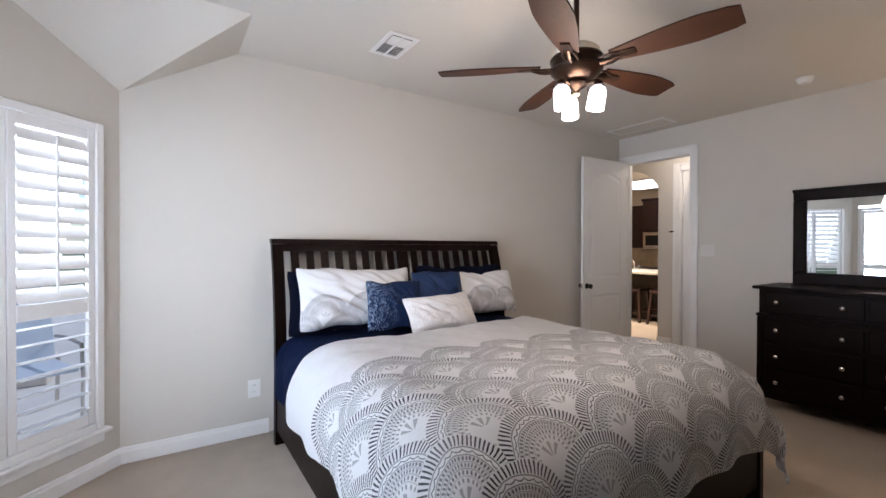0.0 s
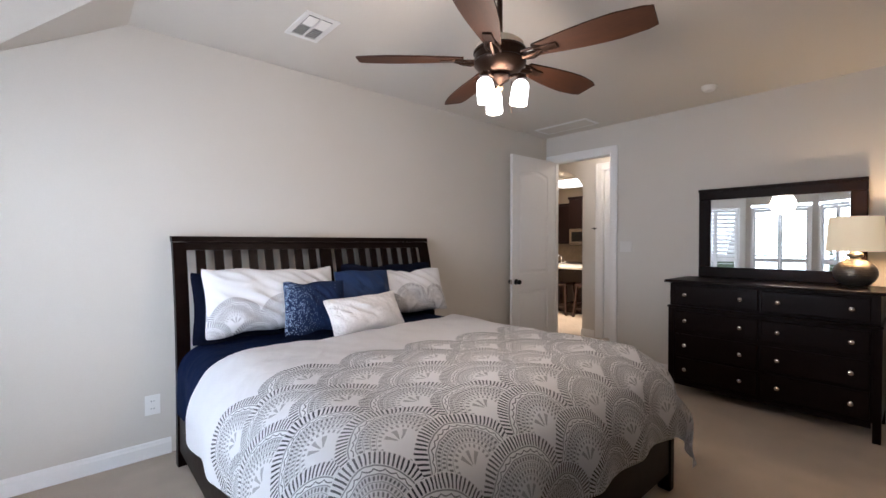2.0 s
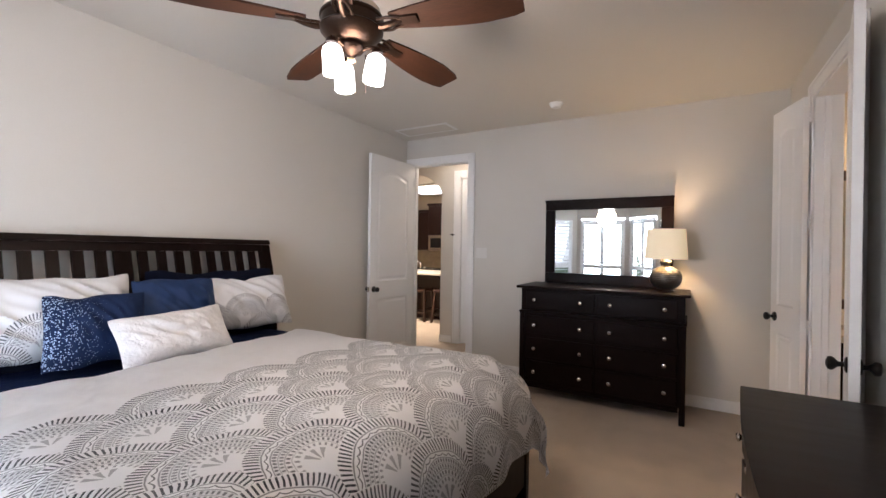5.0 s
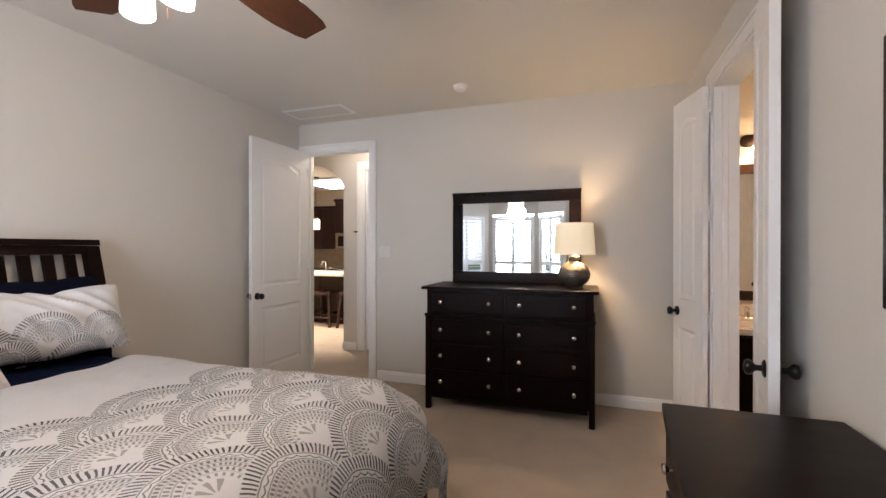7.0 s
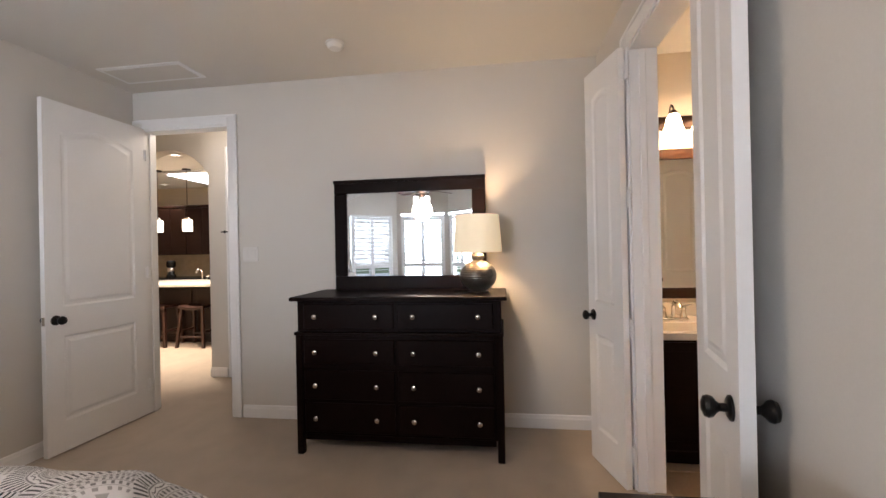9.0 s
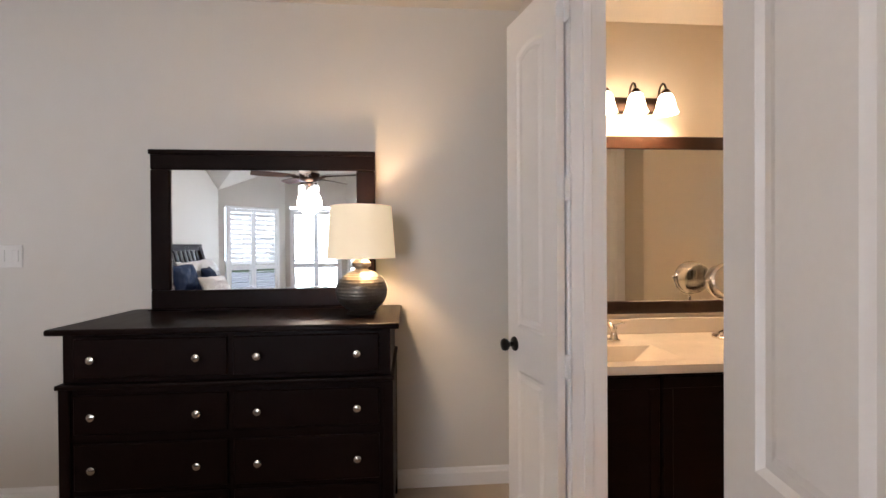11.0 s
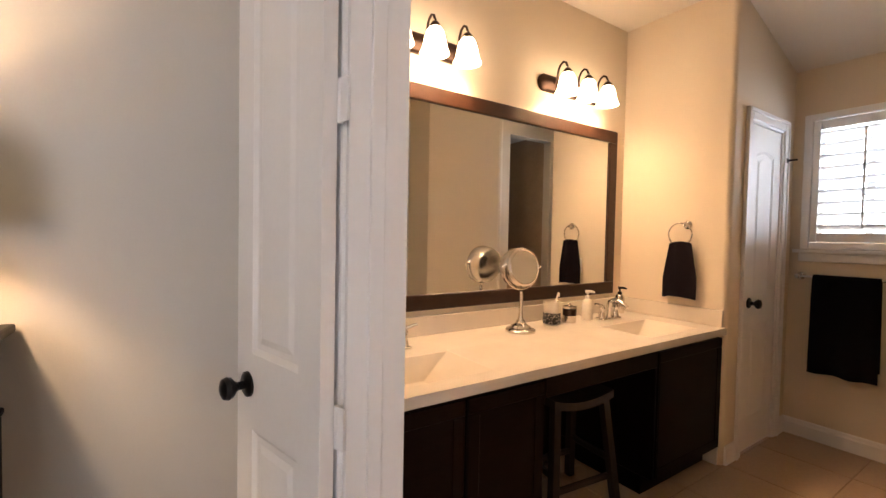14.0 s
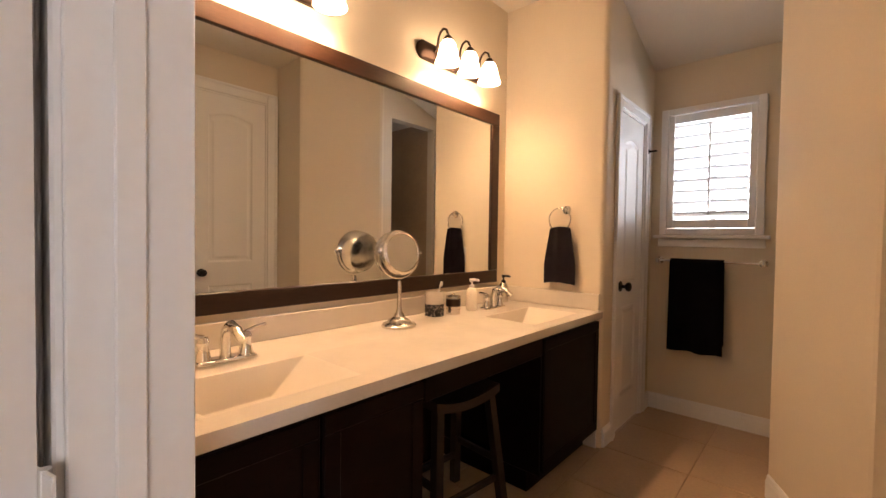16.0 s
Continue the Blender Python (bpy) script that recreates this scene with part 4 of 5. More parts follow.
    for y in (-0.014, 0.014):
        tube([(0.125, y * 2.2, -0.012), (0.165, y * 2.4, -0.014), (0.215, y * 1.3, -0.008)], 0.006, 6, bm)
    return bm


first_blade = None
for i in range(5):
    turn = pose(0, 0, 2.275, 0, 0, 72 * i - 5.5) @ pose(0, 0, 0, -12)
    if first_blade is None:
        first_blade = part("blade", blade_mesh(), WALNUT, fan, "walnut stained fan blade")
        iron = part("blade_iron", iron_mesh(), BRONZE, first_blade, "bronze blade bracket", True)
        bl = first_blade
    else:
        bl = new("blade", first_blade.data)
        bl.parent = fan
        tagged(bl, "walnut stained fan blade")
        ir = new("blade_iron", iron.data)
        ir.parent = bl
    bl.matrix_local = turn
for a in (58, 178, 298):
    c, s = math.cos(radians(a)), math.sin(radians(a))
    px, py = 0.104 * c, 0.104 * s
    part("lamp_arm", tube([(0.040 * c, 0.040 * s, 2.182), (0.07 * c, 0.07 * s, 2.190), (px, py, 2.190), (px, py, 2.178)], 0.008, 8), BRONZE, fan, "", True)
    part("lamp_cup", lathe(((0, 2.182), (0.020, 2.182), (0.027, 2.164), (0, 2.164)), 18, pose(px, py, 0)), BRONZE, fan, "", True)
    tilt = Matrix.Translation((px, py, 2.160)) @ Matrix.Scale(0.91, 4) @ Matrix.Rotation(radians(8), 4, Vector((-s, c, 0)))
    part("glass_shade", lathe(((0, 0), (0.024, 0.0), (0.038, -0.012), (0.044, -0.035), (0.046, -0.122), (0.042, -0.122), (0.039, -0.045), (0, -0.035)), 26, tilt), GLOW, fan, "lit frosted glass shade", True)
bulb("fan_bulbs", (FX, FY, 1.95), 39, (1.0, 0.77, 0.54), 0.15)


# ---- small fittings of the bedroom ----
def ceiling_vent(x0, x1, y0, y1, name, label):
    t = thing(name, label, "vent")
    part("frame", box(x0, x1, y0, y0 + 0.035, H - 0.009, H - 0.001, 0.003), WHITE, t)
    part("frame", box(x0, x1, y1 - 0.035, y1, H - 0.009, H - 0.001, 0.003), WHITE, t)
    part("frame", box(x0, x0 + 0.035, y0 + 0.036, y1 - 0.036, H - 0.009, H - 0.001, 0.003), WHITE, t)
    part("frame", box(x1 - 0.035, x1, y0 + 0.036, y1 - 0.036, H - 0.009, H - 0.001, 0.003), WHITE, t)
    # Flat dark sheet, its colour standing in for the shade behind the slats.
    DARKVENT = mat("vent_painted_shade", (0.10, 0.10, 0.10), 0.9)
    part("backing", box(x0 + 0.034, x1 - 0.034, y0 + 0.034, y1 - 0.034, H - 0.0018, H - 0.0008), DARKVENT, t)
    part("divider", box((x0 + x1) / 2 - 0.006, (x0 + x1) / 2 + 0.006, y0 + 0.036, y1 - 0.036, H - 0.011, H - 0.003), WHITE, t)
    n = 11
    for i in range(n):
        y = y0 + 0.045 + (y1 - y0 - 0.09) * (i + 0.5) / n
        for xa, xb in ((x0 + 0.037, (x0 + x1) / 2 - 0.008), ((x0 + x1) / 2 + 0.008, x1 - 0.037)):
            part("slat", box(xa, xb, -0.0075, 0.0075, -0.0008, 0.0008, 0, 1, pose(0, y, H - 0.0085, 40 if i > 4 else -32)), WHITE, t)


ceiling_vent(3.118, 3.340, 2.606, 2.955, "ceiling_vent", "white louvred supply vent in the ceiling")
ret = thing("return_grille", "white flush air return panel in the ceiling", "vent")
part("frame", box(6.31, 6.60, 2.66, 3.35, H - 0.010, H - 0.001, 0.004), WHITE, ret)
part("grille_face", box(6.345, 6.565, 2.695, 3.315, H - 0.013, H - 0.0105, 0.001), CEIL, ret)
sm = thing("smoke_detector", "round white smoke detector on the ceiling", "smoke detector", m=pose(6.265, 1.46, 0))
part("base", lathe(((0, H - 0.001), (0.062, H - 0.001), (0.062, H - 0.012), (0, H - 0.012)), 28), PLASTIC, sm, "", True)
part("cover", lathe(((0.054, H - 0.0125), (0.052, H - 0.028), (0.040, H - 0.042), (0, H - 0.044)), 28), PLASTIC, sm, "", True)


ALMOND = mat("almond_plastic", (0.66, 0.635, 0.60), 0.4, vary=0.02)


def plate(name, label, category, m, w=0.075, h=0.118, kind="outlet", material=PLASTIC):
    """A wall plate: local x wide, z high, y out of the wall."""
    t = thing(name, label, category, m=m)
    part("plate", box(-w / 2, w / 2, 0.0005, 0.007, -h / 2, h / 2, 0.003, 2), material, t)
    if kind == "outlet":
        for z in (-0.024, 0.024):
            s = part("socket", box(-0.017, 0.017, 0.0072, 0.009, z - 0.015, z + 0.015, 0.001), PLASTIC, t)
            for x in (-0.007, 0.007):
                part("slot", box(x - 0.0012, x + 0.0012, 0.0091, 0.0096, z - 0.005, z + 0.007), BLACK, s)
    else:
        for x in (-0.034, 0.034):
            part("rocker", box(x - 0.016, x + 0.016, 0.0072, 0.0105, -0.033, 0.033, 0.002), material, t)
    return t


plate("outlet", "white duplex wall outlet", "outlet", pose(2.459, 3.513, 0.342, 0, 0, 180), 0.085, 0.128)
plate("light_switch", "almond double rocker light switch by the door", "light switch", pose(6.80, 2.44, 1.35, 0, 0, 90), 0.135, 0.12, "switch", ALMOND)

# ---- patio seen through the shutters ----
slab("ground", [(-900, -900), (900, -900), (900, 900), (-900, 900)], -0.35, -0.25, GRASS, "mown lawn round the house", "ground")
slab("pavement", [(-16, -8.0), (0.55, -8.0), (0.55, 3.0), (1.3, 3.85), (2.6, 3.85), (2.6, 16.0), (-16, 16.0)], -0.249, -0.06, CONCRETE, "pale concrete patio slab", "pavement")
col = thing("patio_column", "pale brick patio column", "column", m=pose(0.62, 6.3, 0))
part("plinth", box(-0.26, 0.26, -0.26, 0.26, -0.06, 0.18, 0.01), BRICK, col)
part("shaft", box(-0.21, 0.21, -0.21, 0.21, 0.181, 2.7, 0.01), BRICK, col)
pc = thing("patio_chair", "blue-grey sling patio chair on the slab", "chair", m=pose(0.95, 4.85, -0.06, 0, 0, 25))
part("seat", box(-0.28, 0.28, -0.26, 0.28, 0.40, 0.43, 0.012, 2), PATIOBLUE, pc)
part("backrest", box(-0.28, 0.28, -0.012, 0.012, 0, 0.55, 0.01, 2, pose(0, 0.29, 0.44, -14)), PATIOBLUE, pc)
for x in (-0.30, 0.30):
    part("arm", tube([(x, -0.26, 0), (x, -0.27, 0.40), (x, -0.24, 0.62), (x, 0.1, 0.64), (x, 0.36, 0.62)], 0.015, 8), NICKEL, pc, "", True)
    part("back_leg", tube([(x, 0.30, 0.45), (x, 0.33, 0.0)], 0.015, 8), NICKEL, pc, "", True)

# ---- hall ----
slab("floor_hall", [(6.80, 2.30), (8.05, 2.30), (8.05, 3.52), (13.8, 3.2), (13.8, 9.5), (7.9, 9.5), (7.9, 5.2), (6.80, 5.2)], -0.10, -0.002, CARPET, "beige carpet running on through the hall", "floor")
wall("wall_hall_south", (6.92, 2.30), (7.85, 2.30), 0, H, -0.12, PAINT, (), "beige painted end wall of the hall")
wall("wall_hall_north", (7.85, 5.00), (6.92, 5.00), 0, H, -0.12, PAINT, (), "beige painted end wall of the hall")
wall("wall_hall_west", (6.92, 3.633), (6.92, 5.0), 0, H, 0.10, PAINT, (), "beige painted wall of the hall")
slab("ceiling_hall", [(6.92, 2.2), (7.98, 2.2), (7.98, 5.1), (6.92, 5.1)], H, H + 0.1, CEIL, "off-white hall ceiling", "ceiling")
# wall with the arch
bm = bmesh.new()
ya, yb, zs_, za = 3.60, 4.62, 2.24, 2.54
n = 20
arch_pts = []
cz = (zs_ * zs_ - za * za + ((yb - ya) / 2) ** 2) / (2 * (zs_ - za))
rad = za - cz
ym = (ya + yb) / 2
a0 = math.asin((yb - ym) / rad)
for i in range(n + 1):
    a = a0 - 2 * a0 * i / n
    arch_pts.append((ym + rad * math.sin(a), cz + rad * math.cos(a)))
strips = [[(2.30, 0), (2.55, 0), (2.55, H), (2.30, H)], [(2.55, 2.45), (3.29, 2.45), (3.29, H), (2.55, H)], [(3.29, 0), (ya, 0), (ya, H), (3.29, H)], [(yb, 0), (5.0, 0), (5.0, H), (yb, H)]]
arch_pts = arch_pts[::-1]
for p, q in zip(arch_pts, arch_pts[1:]):
    strips.append([p, q, (q[0], H), (p[0], H)])
for st_ in strips:
    f0 = [bm.verts.new((7.85, y, z)) for y, z in st_]
    f1 = [bm.verts.new((8.00, y, z)) for y, z in st_]
    bm.faces.new(f0), bm.faces.new(f1[::-1])
for p, q in list(zip(arch_pts, arch_pts[1:])) + [((ya, 0), (ya, zs_)), ((yb, zs_), (yb, 0)), ((2.55, 0), (2.55, 2.45)), ((2.55, 2.45), (3.29, 2.45)), ((3.29, 2.45), (3.29, 0))]:
    bm.faces.new([bm.verts.new(v) for v in ((7.85, *p), (7.85, *q), (8.00, *q), (8.00, *p))])
bmesh.ops.remove_doubles(bm, verts=bm.verts[:], dist=0.0005)
tagged(put("wall_arch", bm, PAINT), "beige hall wall with an arched opening to the kitchen", "wall", kind="structure")
sweep_base("baseboard", (7.85, 3.60), (7.85, 3.40), WHITE)
sweep_base("baseboard", (8.00, 3.60), (7.85, 3.60), WHITE)
casing("trim_hall_closet", "y", 7.85, 2.55, 3.29, 2.45, -1, 0.12)
panel_door("door_5", 0.70, 2.42, pose(7.90, 3.268, 0.012, 0, 0, -90), "white two-panel hall closet door, closed", hinges=())

# ---- kitchen beyond the arch ----
KM = pose(9.41, 5.00, 0, 0, 0, -90)
KH = 2.75
kw = lambda x, y: tuple((KM @ Vector((x, y, 0)))[:2])
kx = thing("kitchen_island", "dark wood kitchen island with pale stone top", "island", m=KM)
part("body", box(-1.85, 0.75, 0.12, 0.85, 0, 0.878, 0.004), KCAB, kx)
part("counter", box(-1.93, 0.83, -0.18, 0.92, 0.880, 0.925, 0.008, 2), KCOUNTER, kx, "pale polished stone counter")
for x in (-1.40, -0.55, 0.30):
    part("end_panel", box(x - 0.38, x + 0.38, 0.106, 0.119, 0.10, 0.83, 0.004), KCAB, kx)
fa = thing("kitchen_faucet", "polished chrome kitchen faucet on the island", "faucet", m=KM @ pose(-0.36, 0.6, 0.9255))
part("spout", tube([(0, 0, 0), (0, 0, 0.12)] + arc((0, -0.07, 0.12), 0.07, 0, 170, 8, "yz"), 0.014, 10), CHROME, fa, "", True)
part("handle", tube([(0.08, 0, 0), (0.08, 0, 0.06), (0.13, 0, 0.08)], 0.011, 8), CHROME, fa, "", True)


def stool(name, label, m, wood, seat_h=0.64, w=0.40, d=0.32, group=""):
    """A saddle stool with splayed legs."""
    t = thing(name, label, "stool", group, m=m)
    bm = bmesh.new()
    nn = 10
    rows = []
    for i in range(nn + 1):
        s = 2 * i / nn - 1
        z = seat_h - 0.030 + 0.030 * s * s
        rows.append([bm.verts.new((w / 2 * s, y, zz)) for y, zz in ((-d / 2, z), (d / 2, z), (d / 2, z - 0.038), (-d / 2, z - 0.038))])
    for a, b in zip(rows, rows[1:]):
        for k in range(4):
            bm.faces.new((a[k], a[(k + 1) % 4], b[(k + 1) % 4], b[k]))
    bm.faces.new(rows[0]), bm.faces.new(rows[-1][::-1])
    part("seat", bm, wood, t, "dished wooden seat")
    for sx in (-1, 1):
        for sy in (-1, 1):
            top, bot = Vector((sx * (w / 2 - 0.035), sy * (d / 2 - 0.035), seat_h - 0.04)), Vector((sx * (w / 2 + 0.015), sy * (d / 2 + 0.02), 0))
            bm = bmesh.new()
            r = 0.019
            q = [[bm.verts.new(c + Vector((a * r, b * r, 0))) for a, b in ((-1, -1), (1, -1), (1, 1), (-1, 1))] for c in (bot, top)]
            for k in range(4):
                bm.faces.new((q[0][k], q[0][(k + 1) % 4], q[1][(k + 1) % 4], q[1][k]))
            bm.faces.new(q[0][::-1]), bm.faces.new(q[1])
            part("leg", bm, wood, t)
    for sx in (-1, 1):
        part("stretcher", box(sx * (w / 2 - 0.004) - 0.010, sx * (w / 2 - 0.004) + 0.010, -d / 2 + 0.02, d / 2 - 0.02, 0.22, 0.25, 0.003), wood, t)
    for sy in (-1, 1):
        part("stretcher", box(-w / 2 + 0.02, w / 2 - 0.02, sy * (d / 2 - 0.006) - 0.010, sy * (d / 2 - 0.006) + 0.010, 0.14, 0.17, 0.003), wood, t)
    return t


STOOLWOOD = mat("reddish_brown_stool_wood", (0.034, 0.012, 0.008), 0.45, vary=0.3, stretch=(1, 1, 6))
BATHWOOD = mat("dark_brown_stool_wood", (0.020, 0.012, 0.009), 0.4, vary=0.3, stretch=(1, 1, 6), spec=0.3)
st1 = stool("bar_stool", "reddish brown wooden bar stool at the island", KM @ pose(0.10, -0.10, 0), STOOLWOOD, 0.615, group="bar stools")
copy_thing(st1, KM @ pose(0.68, -0.10, 0))
copy_thing(st1, KM @ pose(-0.52, -0.10, 0))


def pendant(m):
    t = thing("pendant_lamp", "small lit glass pendant lamp on a thin rod", "pendant lamp", "island pendants", m=m)
    part("canopy", lathe(((0, KH - 0.001), (0.065, KH - 0.001), (0.06, KH - 0.022), (0, KH - 0.026)), 18), BRONZE, t, "", True)
    part("rod", lathe(((0, KH - 0.026), (0.005, KH - 0.026), (0.005, 1.965), (0, 1.965)), 8), BRONZE, t)
    part("cap", lathe(((0, 1.965), (0.03, 1.965), (0.045, 1.93), (0, 1.93)), 16), NICKEL, t, "", True)
    part("glass", lathe(((0, 1.929), (0.066, 1.929), (0.072, 1.91), (0.072, 1.74), (0.067, 1.74), (0.064, 1.90), (0, 1.90)), 20), GLOWWARM, t, "lit glass cylinder", True)
    return t


p1 = pendant(KM @ pose(-0.43, 0.37, 0))
copy_thing(p1, KM @ pose(-0.96, 0.37, 0))
for i, x in enumerate((-3.005, -2.305, -1.605)):
    c = thing("upper_cabinet", "dark wood kitchen wall cabinet", "cabinet", "kitchen wall cabinets", m=KM @ pose(x, 1.80, 0))
    part("body", box(0, 0.695, 0, 0.33, 1.36, 2.29, 0.003), KCAB, c)
    part("crown", box(-0.0, 0.696, -0.03, 0.33, 2.291, 2.345, 0.01), KCAB, c)
    for k in (0, 1):
        part("door", box(0.008 + k * 0.345, 0.343 + k * 0.345, -0.022, -0.001, 1.37, 2.28, 0.004), KCAB, c)
tallc = thing("microwave_cabinet", "taller dark wood cabinet over the microwave", "cabinet", m=KM @ pose(-0.905, 1.76, 0))
part("body", box(0, 0.70, 0, 0.37, 1.725, 2.43, 0.003), KCAB, tallc)
part("crown", box(-0.03, 0.73, -0.035, 0.37, 2.431, 2.49, 0.012), KCAB, tallc)
for k in (0, 1):
    part("door", box(0.008 + k * 0.348, 0.344 + k * 0.348, -0.022, -0.001, 1.735, 2.42, 0.004), KCAB, tallc)
mw = thing("microwave", "stainless steel microwave with dark glass door", "microwave", m=KM @ pose(-0.895, 1.74, 1.335))
part("case", box(0, 0.68, 0, 0.39, 0, 0.388, 0.006), NICKEL, mw)
part("door", box(0.03, 0.50, -0.018, -0.001, 0.03, 0.358, 0.005), NICKEL, mw)
part("door_glass", box(0.08, 0.43, -0.021, -0.0185, 0.08, 0.31, 0.002), BLACK, mw, "dark glass pane")
part("handle", tube([(0.475, -0.045, 0.06), (0.475, -0.045, 0.33)], 0.010, 8), NICKEL, mw, "", True)
part("control_panel", box(0.515, 0.665, -0.014, -0.001, 0.03, 0.358, 0.003), BLACK, mw)
lowc = thing("kitchen_base_cabinet", "dark wood kitchen base cabinets along the wall", "cabinet", m=KM @ pose(-3.02, 1.53, 0))
part("body", box(0, 3.3, 0, 0.58, 0.0, 0.875, 0.003), KCAB, lowc)
part("counter", box(-0.02, 3.32, -0.03, 0.58, 0.877, 0.915, 0.006), BLACK, lowc, "dark polished counter")
part("backsplash", box(0, 3.3, 0.582, 0.594, 0.916, 1.36), STONE, lowc, "tan stone tile backsplash")
ket = thing("coffee_maker", "dark steel coffee maker on the kitchen counter", "coffee maker", m=KM @ pose(-1.97, 1.80, 0.9155))
part("body", lathe(((0, 0), (0.085, 0), (0.085, 0.05), (0.06, 0.07), (0.06, 0.20), (0.085, 0.22), (0.085, 0.30), (0.06, 0.33), (0, 0.33)), 20), BLACK, ket, "", True)
part("band", lathe(((0.0605, 0.08), (0.072, 0.10), (0.074, 0.16), (0.0605, 0.19)), 20), CHROME, ket, "", True)
YELLOWWALL = mat("warm_kitchen_paint", (0.62, 0.52, 0.38), 0.85, vary=0.03)
wall("wall_kitchen", kw(1.5, 2.14), kw(-3.2, 2.14), 0, KH, -0.12, YELLOWWALL, (), "warm tan kitchen wall")
wall("wall_kitchen_side", kw(1.5, 2.14), kw(1.5, -1.4), 0, KH, 0.12, YELLOWWALL, (), "warm tan kitchen wall")
wall("wall_kitchen_far", kw(-3.2, -1.4), kw(-3.2, 2.14), 0, KH, 0.12, YELLOWWALL, (), "warm tan kitchen wall")
wall("wall_kitchen_west", (8.0, 8.2), (8.0, 5.0), 0, KH, -0.12, YELLOWWALL, (), "warm tan kitchen wall")
slab("ceiling_kitchen", [(8.0, 3.4), (11.6, 3.4), (11.6, 8.3), (8.0, 8.3)], KH, KH + 0.1, CEIL, "off-white kitchen ceiling", "ceiling")
# Glowing box stands in for a bright, skylight-like band of ceiling.
kl = thing("kitchen_ceiling_glow", "glowing box in place of the bright kitchen ceiling band", "ceiling light", m=KM @ pose(-0.1, 1.02, 0))
part("frame", box(-0.82, 0.82, -0.56, 0.56, KH - 0.043, KH - 0.001, 0.006), WHITE, kl)
part("diffuser", box(-0.79, 0.79, -0.53, 0.53, KH - 0.060, KH - 0.045, 0.004), GLOW, kl, "glowing white face of the box")


def downlight_or_fill(x, y, z, watts, colour):
    t = thing("downlight_or_fill", "round recessed downlight, two of the three added as fill", "ceiling light", "kitchen downlights", m=pose(x, y, z))
    part("trim_ring", lathe(((0.055, -0.001), (0.085, -0.001), (0.085, -0.007), (0.058, -0.010), (0.055, -0.006)), 28), WHITE, t, "", True)
    part("lens", lathe(((0, -0.003), (0.0545, -0.003), (0.0545, -0.001), (0, -0.001)), 28), GLOWWARM, t, "lit round lens")
    lamp_data = bpy.data.lights.new("downlight_or_fill_bulb", "SPOT")
    lamp_data.energy, lamp_data.color, lamp_data.shadow_soft_size = watts, colour, 0.05
    lamp_data.spot_size, lamp_data.spot_blend = radians(82), 0.5
    new("downlight_or_fill_bulb", lamp_data).location = (x, y, z - 0.03)


# First two are added to brighten the island's floor; only the third is real.
for lx, ly, watts in ((-0.75, -0.55, 330), (0.15, -0.55, 400), (-1.93, 1.62, 90)):
    downlight_or_fill(*kw(lx, ly), KH, watts, (1.0, 0.80, 0.55))
# Unseen dome and bulb, added as fill light for the hall.
hl = thing("hall_fill_light", "unseen frosted dome added to light the hall", "ceiling light", m=pose(7.40, 3.0, H))
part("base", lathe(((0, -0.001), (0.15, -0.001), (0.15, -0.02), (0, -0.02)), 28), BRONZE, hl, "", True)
part("dome", lathe(((0.14, -0.0205), (0.13, -0.05), (0.09, -0.08), (0, -0.095)), 28), GLOWWARM, hl, "lit dome of the added hall fill light", True)
bulb("hall_fill_bulb", (7.40, 3.0, H - 0.16), 11, (1.0, 0.83, 0.62), 0.06)
hc = thing("door_catch", "small dark flip catch on the hall closet casing", "door catch", m=pose(7.826, 3.385, 1.60))
part("arm", box(-0.012, 0, -0.03, 0.05, -0.006, 0.006, 0.002), DARKMETAL, hc)
part("foot", box(-0.004, 0.0, 0.0, 0.02, -0.016, 0.016, 0.001), DARKMETAL, hc)


# ---- bathroom structure ----
BH = 2.80
slab("floor_bath", [(4.60, -0.41), (7.05, -0.41), (7.05, -2.9), (6.5, -2.9), (6.5, -3.75), (4.40, -3.75), (4.60, -2.9)], -0.10, -0.006, GROUT, "grout bed of the bath floor", "floor")
wall("wall_bath_vanity", (6.95, -2.75), (6.95, -0.48), 0, BH + 0.1, -0.12, BATHPAINT, (), "warm cream painted wall over the vanity")
wall("wall_bath_north_a", (6.015, -0.4805), (6.95, -0.4805), 0, BH, -0.004, BATHPAINT, (), "warm cream painted wall by the bath door")
wall("wall_bath_north_b", (4.75, -0.4805), (5.105, -0.4805), 0, BH, -0.004, BATHPAINT, (), "warm cream painted wall by the bath door")
wall("wall_bath_north_c", (5.105, -0.4805), (6.015, -0.4805), 2.45, BH, -0.004, BATHPAINT, (), "warm cream painted wall over the bath door")
nose = [(6.25 + 0.03 - 0.03 * math.sin(radians(a)), -2.78 + 0.03 * math.cos(radians(a))) for a in range(0, 91, 15)]
slab("wall_bath_return", [(7.05, -2.75)] + nose + [(6.25, -2.90), (6.37, -2.90), (6.37, -2.85), (7.05, -2.85)], 0, BH + 0.1, BATHPAINT, "cream painted return wall with a rounded corner", "wall")
wall("wall_bath_closet", (6.25, -3.66), (6.25, -2.90), 0, BH + 0.1, -0.12, BATHPAINT, ((0.19, 0.70, 0, 2.075),), "cream painted wall with the closet door")
wall("wall_bath_window", (5.30, -3.66), (6.36, -3.66), 0, BH + 0.1, -0.14, BATHPAINT, ((0.32, 0.84, 1.32, 2.16),), "cream painted wall with the shuttered window")
wall("wall_bath_alcove", (5.45, -2.90), (5.45, -3.66), 0, BH + 0.1, -0.10, BATHPAINT, ((0.10, 0.70, 0, 2.40),), "cream painted alcove wall with the shower opening")
